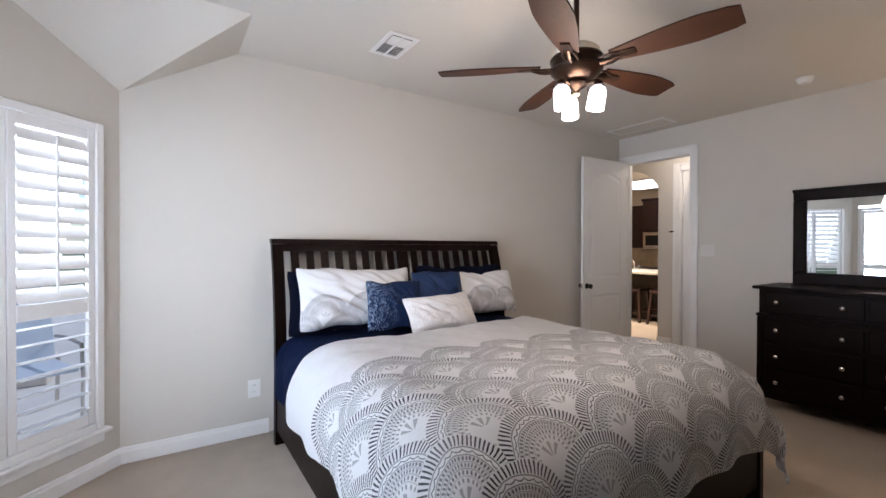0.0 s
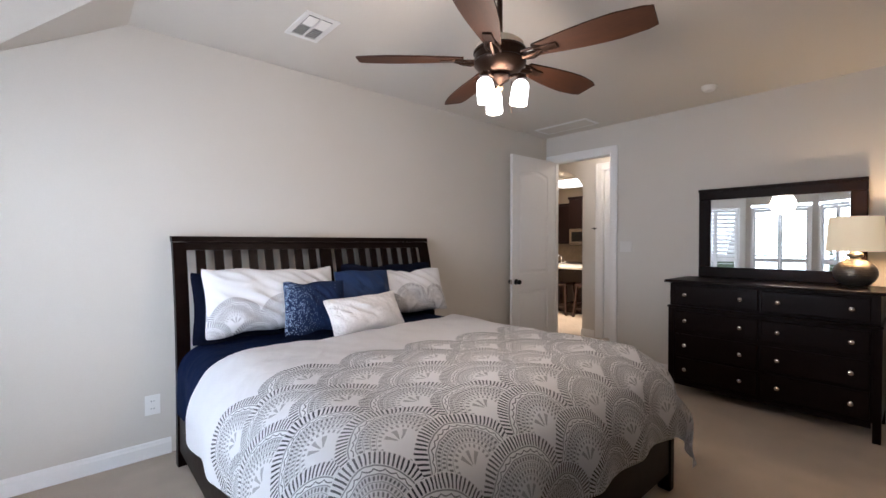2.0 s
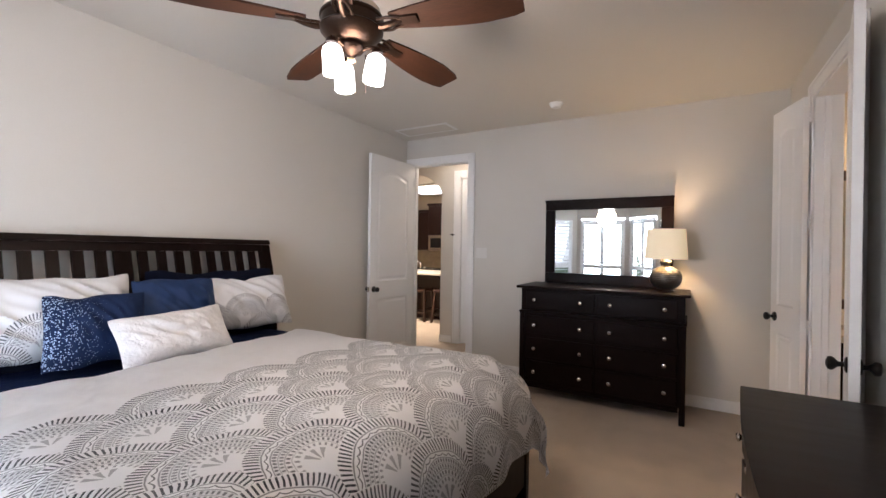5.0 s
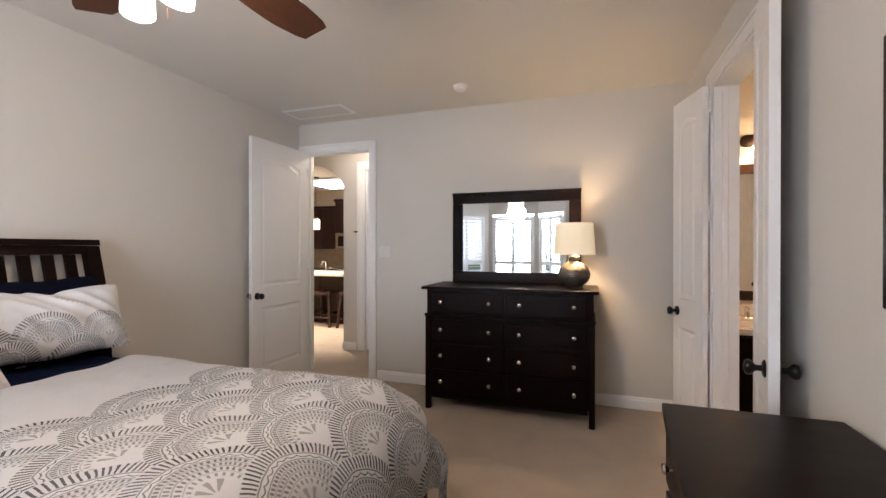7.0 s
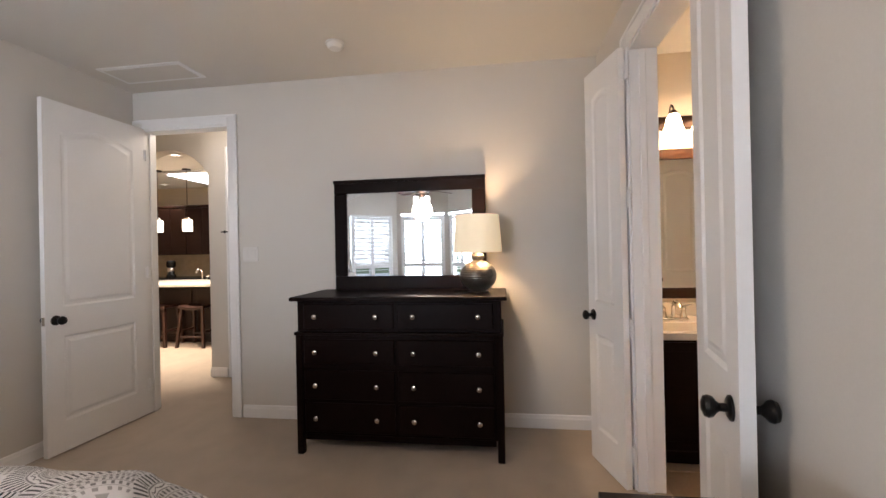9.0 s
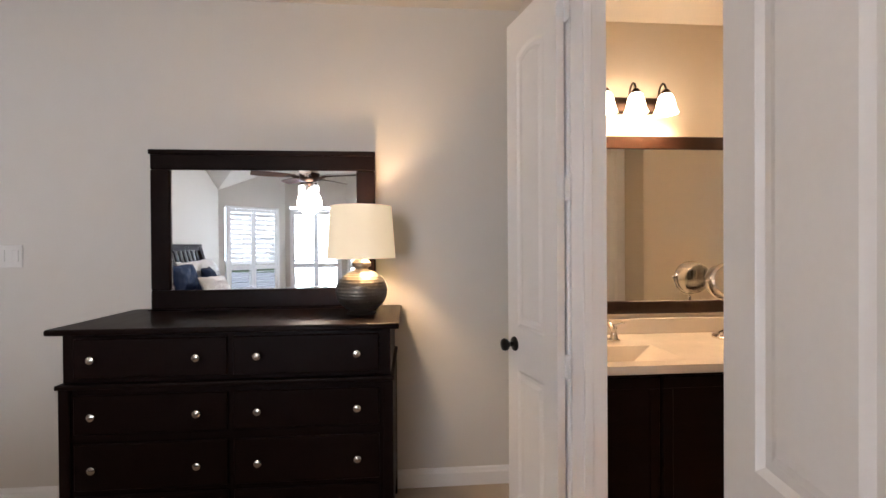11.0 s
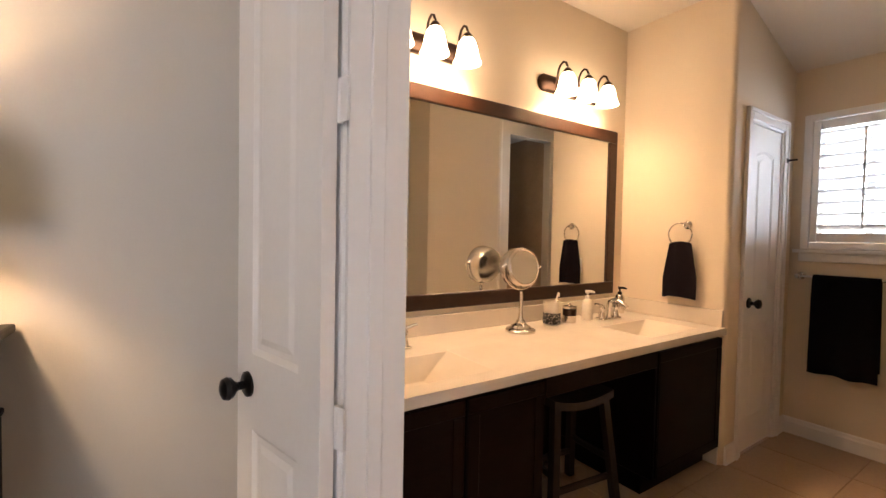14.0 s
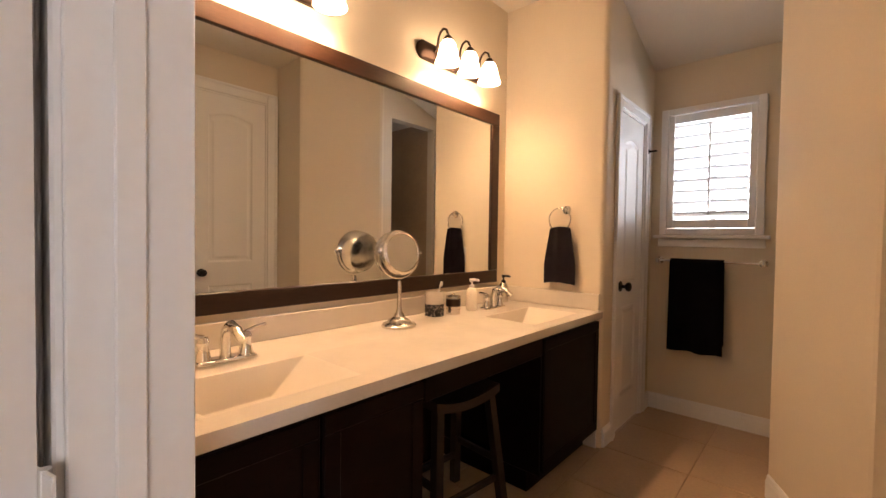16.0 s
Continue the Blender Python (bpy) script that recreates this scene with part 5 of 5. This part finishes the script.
slab("wall_bath_angled", [(5.46, -2.87), (5.455, -2.845), (5.16, -2.215), (5.15, -2.20), (4.63, -2.20), (4.63, -2.32), (5.09, -2.32), (5.35, -2.90), (5.45, -2.90)], 0, BH + 0.1, BATHPAINT, "cream painted angled wall of the bath", "wall")
wall("wall_bath_west", (4.75, -0.48), (4.75, -2.20), 0, BH + 0.1, -0.12, BATHPAINT, ((0.98, 1.62, 0, 2.45),), "cream painted wall with a tall door")
bm = bmesh.new()
for poly in (((4.6, -0.48, BH), (7.05, -0.48, BH), (7.05, -2.75, BH), (4.6, -2.75, BH)), ((4.3, -2.75, BH), (7.05, -2.75, BH), (7.05, -3.70, 2.49), (4.3, -3.70, 2.49))):
    lo = [bm.verts.new(p) for p in poly]
    hi = [bm.verts.new((p[0], p[1], p[2] + 0.12)) for p in poly]
    bm.faces.new(lo), bm.faces.new(hi)
    for i in range(4):
        bm.faces.new((lo[i], lo[(i + 1) % 4], hi[(i + 1) % 4], hi[i]))
tagged(put("ceiling_bath", bm, mat("bath_ceiling_paint", (0.70, 0.65, 0.57), 0.9, vary=0.02, grain=110, bump=0.2)), "cream bath ceiling sloping down to the window", "ceiling", kind="structure")
for a, b in (((6.25, -2.775), (6.25, -2.897)), ((6.42, -2.75), (6.27, -2.75)), ((5.45, -3.66), (6.25, -3.66)), ((5.16, -2.215), (5.455, -2.845)), ((4.75, -2.20), (5.15, -2.20)), ((6.25, -3.535), (6.25, -3.66))):
    d = Vector((b[0] - a[0], b[1] - a[1]))
    n = Vector((d.y, -d.x))
    c = (Vector(a) + Vector(b)) / 2
    inside = Vector((5.9, -2.5)) - c
    sweep_base("baseboard", *((a, b) if n.dot(inside) > 0 else (b, a)), WHITE, 0.115)
# shower niche
wall("shower_back", (4.55, -3.66), (4.55, -2.92), 0, 2.60, 0.05, BROWNTILE, (), "brown tiled shower wall")
wall("shower_side", (4.55, -2.95), (5.375, -2.95), 0, 2.60, 0.03, BROWNTILE, (), "brown tiled shower wall")
wall("shower_side_far", (5.375, -3.645), (4.55, -3.645), 0, 2.60, 0.03, BROWNTILE, (), "brown tiled shower wall")
sh = thing("shower_rail", "dark metal rack rail in the shower", "towel rail", m=pose(4.58, -3.3, 1.62))
part("rail", tube([(0.03, -0.28, 0), (0.03, 0.28, 0)], 0.009, 8), DARKMETAL, sh, "", True)
for y in (-0.24, -0.12, 0.0, 0.12, 0.24):
    part("hook", tube([(-0.028, y, 0), (0.03, y, 0), (0.06, y, -0.03), (0.07, y, 0.01)], 0.006, 6), DARKMETAL, sh, "", True)

casing("trim_bath_closet", "y", 6.25, -3.47, -2.96, 2.075, -1, 0.12, 0.062)
panel_door("door_4", 0.470, 2.040, pose(6.272, -3.450, 0.014, 0, 0, 90), "white two-panel closet door in the bath, closed", knob_s=0.065, knob_z=0.935, knobs=(1,), plate=False)
casing("trim_bath_tall_door", "y", 4.75, -2.10, -1.46, 2.45, 1, 0.12)
panel_door("door_6", 0.60, 2.42, pose(4.73, -2.08, 0.014, 0, 0, 90), "tall white two-panel door in the bath, closed", knob_s=0.06, knobs=(-1,), plate=False)
hk = thing("door_catch", "small dark catch on the closet casing", "door catch", m=pose(6.232, -3.50, 1.88))
part("arm", box(-0.055, 0, -0.006, 0.006, -0.006, 0.006, 0.002), DARKMETAL, hk)
part("foot", box(-0.004, -0.0005, -0.015, 0.015, -0.015, 0.015, 0.001), DARKMETAL, hk)
shutter_window("window_4", pose(5.572, -3.66, 0), 0.615, 1.290, 2.190, "small bath window with white plantation shutter", 1, None, (24, 3), 0.079)

# floor tiles, laid square in a running grid
tile_mesh = None
tiles_x, tiles_y, ts = 5.79 - 0.457 * 3, -2.80 - 0.457 * 2, 0.457
edge_mesh = None
for i in range(6):
    for j in range(8):
        x, y = tiles_x + i * ts, tiles_y + j * ts
        if x > 6.95 or y > -0.42 or x + ts < 4.70 or (y < -2.9 and x + ts > 6.75):
            continue
        if y + ts > -0.41:
            if edge_mesh is None:
                ob = put("tile", box(0.0025, ts - 0.0025, 0.0025, -0.412 - y, -0.006, 0.0, 0.0015), TILEM)
                edge_mesh = ob.data
            else:
                ob = new("tile", edge_mesh)
        elif tile_mesh is None:
            ob = put("tile", box(0.0025, ts - 0.0025, 0.0025, ts - 0.0025, -0.006, 0.0, 0.0015), TILEM)
            tile_mesh = ob.data
        else:
            ob = new("tile", tile_mesh)
        ob.location = (x, y, 0)
        ob.parent = bpy.data.objects["floor_bath"]

# ---- vanity ----
CT, CF = 0.825, 6.245
van = thing("vanity_countertop", "cream cultured marble vanity top with two sloped basins", "countertop")
bm = bmesh.new()
y_cuts = [(-2.57, -2.105), (-1.045, -0.56)]
xb0, xb1 = 6.330, 6.640
xs = (CF, xb0, xb1, 6.948)
ys = sorted({-2.748, -0.484, *(v for c in y_cuts for v in c)})
for i in range(3):
    for j in range(len(ys) - 1):
        if i == 1 and (ys[j], ys[j + 1]) in y_cuts:
            continue
        bm.faces.new([bm.verts.new((x, y, CT)) for x, y in ((xs[i], ys[j]), (xs[i + 1], ys[j]), (xs[i + 1], ys[j + 1]), (xs[i], ys[j + 1]))])
for a, b in y_cuts:
    top = [(xb0, a), (xb1, a), (xb1, b), (xb0, b)]
    low = [(xb0 + 0.05, a + 0.14), (xb1 - 0.03, a + 0.14), (xb1 - 0.03, b - 0.14), (xb0 + 0.05, b - 0.14)]
    t_ = [bm.verts.new((*p, CT)) for p in top]
    l_ = [bm.verts.new((*p, CT - 0.105)) for p in low]
    for k in range(4):
        bm.faces.new((t_[k], t_[(k + 1) % 4], l_[(k + 1) % 4], l_[k]))
    bm.faces.new(l_)
for poly in (((CF, -2.748), (CF, -0.484)), ((CF, -0.484), (6.948, -0.484)), ((6.948, -0.484), (6.948, -2.748)), ((6.948, -2.748), (CF, -2.748))):
    (x0, y0), (x1, y1) = poly
    bm.faces.new([bm.verts.new(p) for p in ((x0, y0, CT), (x1, y1, CT), (x1, y1, CT - 0.042), (x0, y0, CT - 0.042))])
bm.faces.new([bm.verts.new(p) for p in ((CF, -2.748, CT - 0.042), (CF, -0.484, CT - 0.042), (xb0 - 0.02, -0.484, CT - 0.042), (xb0 - 0.02, -2.748, CT - 0.042))])
bmesh.ops.remove_doubles(bm, verts=bm.verts[:], dist=0.0005)
es = [e for e in bm.edges if e.is_boundary is False and len(e.link_faces) == 2 and e.calc_face_angle(0) > 0.4]
bmesh.ops.bevel(bm, geom=es, offset=0.005, segments=3, affect="EDGES", profile=0.5)
part("top", bm, MARBLE, van, "", True)
part("backsplash", box(6.926, 6.9485, -2.747, -0.485, CT + 0.0005, CT + 0.098, 0.003), MARBLE, van)
part("side_splash", box(CF + 0.02, 6.925, -2.7485, -2.728, CT + 0.0005, CT + 0.098, 0.003), MARBLE, van)
for y in (-2.337, -0.802):
    part("drain", lathe(((0, 0.0), (0.022, 0.0), (0.024, 0.003), (0.012, 0.006), (0, 0.006)), 20, pose(6.50, y, CT - 0.1045)), CHROME, van, "chrome drain", True)


def vanity_cabinet(y0, y1, doors):
    c = thing("vanity_cabinet", "dark espresso vanity cabinet under the counter", "cabinet", "vanity cabinets")
    part("body", box(CF + 0.040, 6.945, y0, y1, 0.10, CT - 0.120, 0.002), ESPRESSO, c)
    part("face_frame", box(CF + 0.040, CF + 0.060, y0, y1, CT - 0.1195, CT - 0.044), ESPRESSO, c)
    part("toe_kick", box(CF + 0.10, 6.945, y0, y1, 0, 0.099), ESPRESSO, c)
    w = (y1 - y0) / doors
    for k in range(doors):
        a, b = y0 + k * w + 0.008, y0 + (k + 1) * w - 0.008
        d = part("door", box(CF + 0.024, CF + 0.0385, a, b, 0.115, CT - 0.060, 0.003), ESPRESSO, c)
        for q0, q1, r0, r1 in ((a, b, 0.115, 0.170), (a, b, CT - 0.115, CT - 0.060), (a, a + 0.05, 0.171, CT - 0.116), (b - 0.05, b, 0.171, CT - 0.116)):
            part("door_rail", box(CF + 0.018, CF + 0.0235, q0, q1, r0, r1, 0.002), ESPRESSO, d)
    return c


vanity_cabinet(-1.265, -0.486, 2)
vanity_cabinet(-2.746, -2.075, 1)
ap = thing("knee_cabinet", "shallow espresso cabinet over the knee space", "cabinet")
part("front", box(CF + 0.024, CF + 0.042, -2.070, -1.270, CT - 0.135, CT - 0.046, 0.003), ESPRESSO_X, ap)
part("box", box(CF + 0.043, 6.80, -2.06, -1.28, CT - 0.130, CT - 0.050), ESPRESSO_X, ap)
# Dark panel added over the wall in place of the knee space's shade.
part("knee_shade_panel", box(6.90, 6.945, -2.070, -1.270, 0, CT - 0.131), ESPRESSO, ap)
stool("vanity_stool", "dark brown wooden saddle stool in the knee space", pose(6.53, -1.69, 0, 0, 0, 84), BATHWOOD, 0.585, 0.38, 0.28)

vm = thing("vanity_mirror", "wide vanity mirror in a flat espresso frame", "mirror")
vx, vy0, vy1, vz0, vz1, vw = 6.9485, -2.640, -0.60, 0.953, 2.075, 0.080
VFRAME = mat("espresso_mirror_frame", (0.028, 0.012, 0.007), 0.34, vary=0.35, scale=3, grain=26, stretch=(7, 1, 7), spec=0.3)
for n_, a, b, z0, z1 in (("frame_rail", vy0, vy1, vz1 - vw, vz1), ("frame_rail", vy0, vy1, vz0, vz0 + vw), ("frame_stile", vy0, vy0 + vw, vz0 + vw + 0.001, vz1 - vw - 0.001), ("frame_stile", vy1 - vw, vy1, vz0 + vw + 0.001, vz1 - vw - 0.001)):
    part(n_, box(vx - 0.022, vx - 0.001, a, b, z0, z1, 0.004), VFRAME, vm)
part("mirror_glass", box(vx - 0.010, vx - 0.004, vy0 + vw + 0.0005, vy1 - vw - 0.0005, vz0 + vw + 0.0005, vz1 - vw - 0.0005), MIRROR, vm, "clear mirror glass")


def vanity_light(y):
    t = thing("vanity_light", "bronze wall light bar with three lit bell shades", "wall light", "vanity lights", m=pose(6.95, y, 2.268))
    bm = bmesh.new()
    pts = [(0.265 + 0.05 * math.cos(radians(a)) * 0.9, 0.05 * math.sin(radians(a))) for a in range(-90, 91, 15)]
    pts += [(-p[0], -p[1]) for p in pts]
    rings = [[bm.verts.new((x, p * s, q * s2)) for p, q in pts] for x, s, s2 in ((-0.001, 1.0, 1.0), (-0.016, 1.0, 1.0), (-0.026, 0.95, 0.8))]
    for a, b in zip(rings, rings[1:]):
        for k in range(len(a)):
            bm.faces.new((a[k], a[(k + 1) % len(a)], b[(k + 1) % len(b)], b[k]))
    bm.faces.new(rings[-1])
    part("backplate", bm, BRONZE, t, "polished bronze backplate", True)
    for dy in (-0.19, 0.0, 0.19):
        part("arm", tube([(-0.02, dy, 0.0), (-0.045, dy, 0.015), (-0.056, dy, 0.075), (-0.070, dy, 0.100), (-0.092, dy, 0.112), (-0.114, dy, 0.100), (-0.125, dy, 0.075), (-0.126, dy, 0.050)], 0.0065, 8), BRONZE, t, "", True)
        part("cup", lathe(((0, 0.018), (0.016, 0.018), (0.027, 0.002), (0.030, -0.010), (0, -0.010)), 18, pose(-0.126, dy, 0.045)), BRONZE, t, "", True)
        part("bell_shade", lathe(((0, -0.0105), (0.030, -0.0105), (0.042, -0.028), (0.050, -0.060), (0.058, -0.100), (0.070, -0.128), (0.067, -0.128), (0.055, -0.10), (0.047, -0.06), (0.038, -0.03), (0, -0.02)), 26, pose(-0.126, dy, 0.045)), GLOWBELL, t, "lit frosted bell shade", True)
        bulb("vanity_bulb", (6.95 - 0.126, y + dy, 2.238), 10.5, (1.0, 0.605, 0.29), 0.028)
    return t


vanity_light(-2.178)
vanity_light(-1.064)


def vanity_faucet(y):
    t = thing("vanity_faucet", "polished chrome two-handle basin faucet", "faucet", "vanity faucets", m=pose(6.745, y, CT) @ Matrix.Scale(1.15, 4))
    part("base", box(-0.028, 0.028, -0.082, 0.082, 0.0005, 0.016, 0.007, 3), CHROME, t, "", True)
    part("spout", tube([(0, 0, 0.016), (0, 0, 0.07), (-0.010, 0, 0.098), (-0.040, 0, 0.112), (-0.080, 0, 0.104), (-0.112, 0, 0.080)], [0.016, 0.014, 0.014, 0.014, 0.013, 0.011], 12), CHROME, t, "", True)
    for s in (-1, 1):
        h = part("valve", lathe(((0, 0.016), (0.021, 0.016), (0.017, 0.035), (0.013, 0.055), (0.017, 0.066), (0.012, 0.080), (0, 0.082)), 16, pose(0, s * 0.058, 0)), CHROME, t, "", True)
        part("lever", tube([(0, s * 0.058, 0.078), (0, s * 0.085, 0.088), (0, s * 0.118, 0.094)], [0.008, 0.006, 0.005], 8), CHROME, h, "", True)
    return t


vanity_faucet(-0.815)
vanity_faucet(-2.335)

# make-up mirror on its stand
mk = thing("makeup_mirror", "round brushed nickel make-up mirror on a stand", "mirror", m=pose(6.765, -1.60, CT))
part("foot", lathe(((0, 0.0005), (0.080, 0.0005), (0.081, 0.010), (0.074, 0.018), (0.055, 0.023), (0.050, 0.034), (0.036, 0.042), (0.026, 0.048), (0.022, 0.062), (0, 0.062)), 32), NICKEL, mk, "", True)
part("knob", lathe(((0, 0), (0.011, 0), (0.011, 0.02), (0, 0.022)), 12, pose(-0.02, 0.055, 0.03, 90)), NICKEL, mk, "", True)
part("stem", lathe(((0, 0.0625), (0.017, 0.0625), (0.012, 0.085), (0.010, 0.15), (0.012, 0.19), (0.009, 0.215), (0, 0.22)), 16), NICKEL, mk, "", True)
facing = pose(0, 0, 0.345, 0, 0, 264)
part("yoke", tube([tuple((facing @ Vector((0.118 * math.cos(radians(a)), 0, 0.118 * math.sin(radians(a)))))) for a in range(-180, 1, 12)], 0.005, 8), NICKEL, mk, "", True)
face = facing @ pose(0, 0, 0, 82)
hd = part("mirror_head", lathe(((0.0, -0.088), (0.076, -0.086), (0.097, -0.074), (0.106, -0.045), (0.108, 0.0), (0.103, 0.020), (0.092, 0.027), (0.088, 0.024)), 40, face), NICKEL, mk, "brushed nickel mirror housing", True)
part("mirror_glass", lathe(((0.0, 0.0235), (0.0885, 0.0235), (0.0885, 0.0225), (0, 0.0225)), 40, face), MIRROR, hd, "round magnifying mirror glass")
for s in (-1, 1):
    part("pivot", lathe(((0, 0), (0.008, 0), (0.008, 0.02), (0, 0.022)), 12, facing @ pose(s * 0.107, 0, 0, 0, 90 * s)), NICKEL, hd, "", True)

cup = thing("toothbrush_holder", "cream tumbler with black patterned base and a toothbrush", "tumbler", m=pose(6.83, -1.915, CT))
part("cup", lathe(((0, 0.001), (0.049, 0.001), (0.050, 0.132), (0.046, 0.132), (0.045, 0.01), (0, 0.01)), 26), CERAMIC, cup, "", True)
LACE = mat("black_lace_pattern", (0.05, 0.045, 0.04), 0.5, vary=0.9, scale=60, grain=140)
ln = LACE.node_tree
lace_holes = ln.nodes.new("ShaderNodeTexVoronoi")
lace_holes.inputs["Scale"].default_value = 95
lace_at = ln.nodes.new("ShaderNodeTexCoord")
ln.links.new(lace_at.outputs["Object"], lace_holes.inputs["Vector"])
lace_cut = ln.nodes.new("ShaderNodeMath")
lace_cut.operation = "LESS_THAN"
lace_cut.inputs[1].default_value = 0.33
ln.links.new(lace_holes.outputs["Distance"], lace_cut.inputs[0])
lace_mix = ln.nodes.new("ShaderNodeMix")
lace_mix.data_type = "RGBA"
lace_mix.inputs["A"].default_value, lace_mix.inputs["B"].default_value = (0.012, 0.010, 0.009, 1), (0.62, 0.56, 0.48, 1)
ln.links.new(lace_cut.outputs[0], lace_mix.inputs["Factor"])
ln.links.new(lace_mix.outputs["Result"], ln.nodes["Principled BSDF"].inputs["Base Color"])
part("lace_band", lathe(((0.0505, 0.004), (0.052, 0.006), (0.052, 0.066), (0.0505, 0.068)), 26), LACE, cup, "black lacy patterned band", True)
part("toothbrush", tube([(0.01, 0.0, 0.02), (-0.005, -0.034, 0.15), (-0.008, -0.040, 0.178)], 0.0045, 8), PLASTIC, cup, "white toothbrush", True)
part("brush_head", box(-0.016, -0.003, -0.049, -0.037, 0.157, 0.183, 0.003), PLASTIC, cup)
jar = thing("bath_jar", "small brushed metal lidded jar", "jar", m=pose(6.805, -2.04, CT))
part("body", lathe(((0, 0.001), (0.039, 0.001), (0.040, 0.086), (0, 0.086)), 24), NICKEL, jar, "", True)
part("band", lathe(((0.0402, 0.044), (0.0412, 0.045), (0.0412, 0.084), (0.0402, 0.085)), 24), BRONZE, jar, "dark brushed upper band", True)
part("lid", lathe(((0, 0.0865), (0.042, 0.0865), (0.041, 0.099), (0.012, 0.104), (0.008, 0.112), (0, 0.114)), 24), NICKEL, jar, "brushed lid with a small knob", True)


def pump(name, label, m, body, top, h):
    t = thing(name, label, "soap dispenser", m=m)
    part("bottle", lathe(((0, 0.001), (0.031, 0.001), (0.033, 0.012), (0.032, h * 0.55), (0.024, h * 0.68), (0.013, h * 0.72), (0, h * 0.72)), 24), body, t, "", True)
    part("collar", lathe(((0, h * 0.721), (0.015, h * 0.721), (0.015, h * 0.80), (0.005, h * 0.82), (0.005, h * 0.92), (0, h * 0.92)), 16), top, t, "", True)
    part("spout", tube([(0.012, 0, h * 0.95), (-0.02, 0, h * 0.96), (-0.045, 0, h * 0.93)], [0.010, 0.008, 0.006], 8), top, t, "", True)
    return t


pump("soap_pump", "clear pale hand soap pump bottle", pose(6.805, -2.205, CT, 0, 0, 60), CERAMIC, PLASTIC, 0.185)
pump("soap_dispenser", "brushed steel soap dispenser", pose(6.865, -2.625, CT, 0, 0, 40), NICKEL, DARKMETAL, 0.18)


def hanging_towel(name, label, m, w, drop, material, seed):
    """A folded towel over a bar at the local origin: x along the bar, z up, y out of the wall."""
    bm = bmesh.new()
    n, k = 16, 26
    for layer, (y0, d_) in enumerate(((0.016, drop), (-0.014, drop * 0.9))):
        rows = []
        for j in range(k + 1):
            s = j / k
            row = []
            for i in range(n + 1):
                x = (i / n - 0.5) * w * (1 + 0.05 * s)
                wob = 0.007 * math.sin(i * 1.1 + seed) * s + 0.005 * noise.noise(Vector((i * 0.5, j * 0.3, seed + layer)))
                z = 0.012 - s * d_ + (0.006 * math.sin(i * 0.7 + seed) if j == k else 0)
                y = (0.0 if j == 0 else y0) + wob * (1 if y0 > 0 else 0.4) + 0.006 * (1 if y0 > 0 else 0)
                row.append(bm.verts.new((x, y, z)))
            rows.append(row)
        for a, b in zip(rows, rows[1:]):
            for i in range(n):
                bm.faces.new((a[i], a[i + 1], b[i + 1], b[i]))
    bmesh.ops.remove_doubles(bm, verts=bm.verts[:], dist=0.0004)
    bmesh.ops.solidify(bm, geom=bm.faces[:], thickness=0.010)
    ob = put(name, bm, material, True)
    ob.matrix_world = m
    return tagged(ob, label, "towel")


tr = thing("towel_ring", "chrome towel ring on the cream wall", "towel ring", m=pose(6.485, -2.75, 1.428))
part("rosette", lathe(((0, 0.0005), (0.027, 0.0005), (0.026, 0.010), (0.014, 0.018), (0.011, 0.045), (0, 0.047)), 22, pose(0, 0, 0, -90)), CHROME, tr, "", True)
part("ring", tube([(0.028 + 0.072 * math.cos(radians(a)), 0.042, -0.060 + 0.072 * math.sin(radians(a))) for a in range(0, 361, 15)], 0.0045, 8), CHROME, tr, "", True)


def ring_towel():
    bm = bmesh.new()
    n, k = 20, 22
    front, back = [], []
    for side, store in ((1, front), (-1, back)):
        for j in range(k + 1):
            s = j / k
            half = 0.066 + 0.036 * min(1, s * 1.6)
            row = []
            for i in range(n + 1):
                a = 2 * i / n - 1
                y = side * (0.020 + 0.010 * math.cos(a * 5 + s) * (1 - 0.4 * s)) * (1 - a * a * 0.75)
                row.append(bm.verts.new((half * a, y, 0.012 * (1 - a * a) - s * 0.345 + 0.004 * noise.noise(Vector((a * 3, s * 4, side))))))
            store.append(row)
        for p, q in zip(store, store[1:]):
            for i in range(n):
                bm.faces.new((p[i], p[i + 1], q[i + 1], q[i]))
    for j in range(k):
        for i in (0, n):
            bm.faces.new((front[j][i], front[j + 1][i], back[j + 1][i], back[j][i]))
    for r in (0, k):
        for i in range(n):
            bm.faces.new((front[r][i], front[r][i + 1], back[r][i + 1], back[r][i]))
    bmesh.ops.remove_doubles(bm, verts=bm.verts[:], dist=0.0003)
    ob = put("hand_towel", bm, TOWEL2, True)
    ob.matrix_world = pose(6.508, -2.704, 1.312)
    return tagged(ob, "dark plum-black hand towel hanging in the ring", "towel")


ring_towel()
tb = thing("towel_bar", "chrome towel bar under the window", "towel bar", m=pose(5.873, -3.66, 1.106))
for s in (-1, 1):
    part("bracket", lathe(((0, 0.0005), (0.026, 0.0005), (0.025, 0.010), (0.014, 0.018), (0.012, 0.062), (0.017, 0.066), (0.016, 0.080), (0, 0.084)), 20, pose(s * 0.305, 0, 0, -90)), CHROME, tb, "", True)
part("bar", tube([(-0.305, 0.068, 0), (0.305, 0.068, 0)], 0.008, 10), CHROME, tb, "", True)
hanging_towel("bath_towel", "black terry bath towel over the bar", pose(5.935, -3.592, 1.106), 0.322, 0.64, TOWEL, 0.7)
plate("outlet", "cream duplex outlet on the bath wall", "outlet", pose(6.555, -2.75, 1.12, 0, 0, 0), 0.075, 0.118)
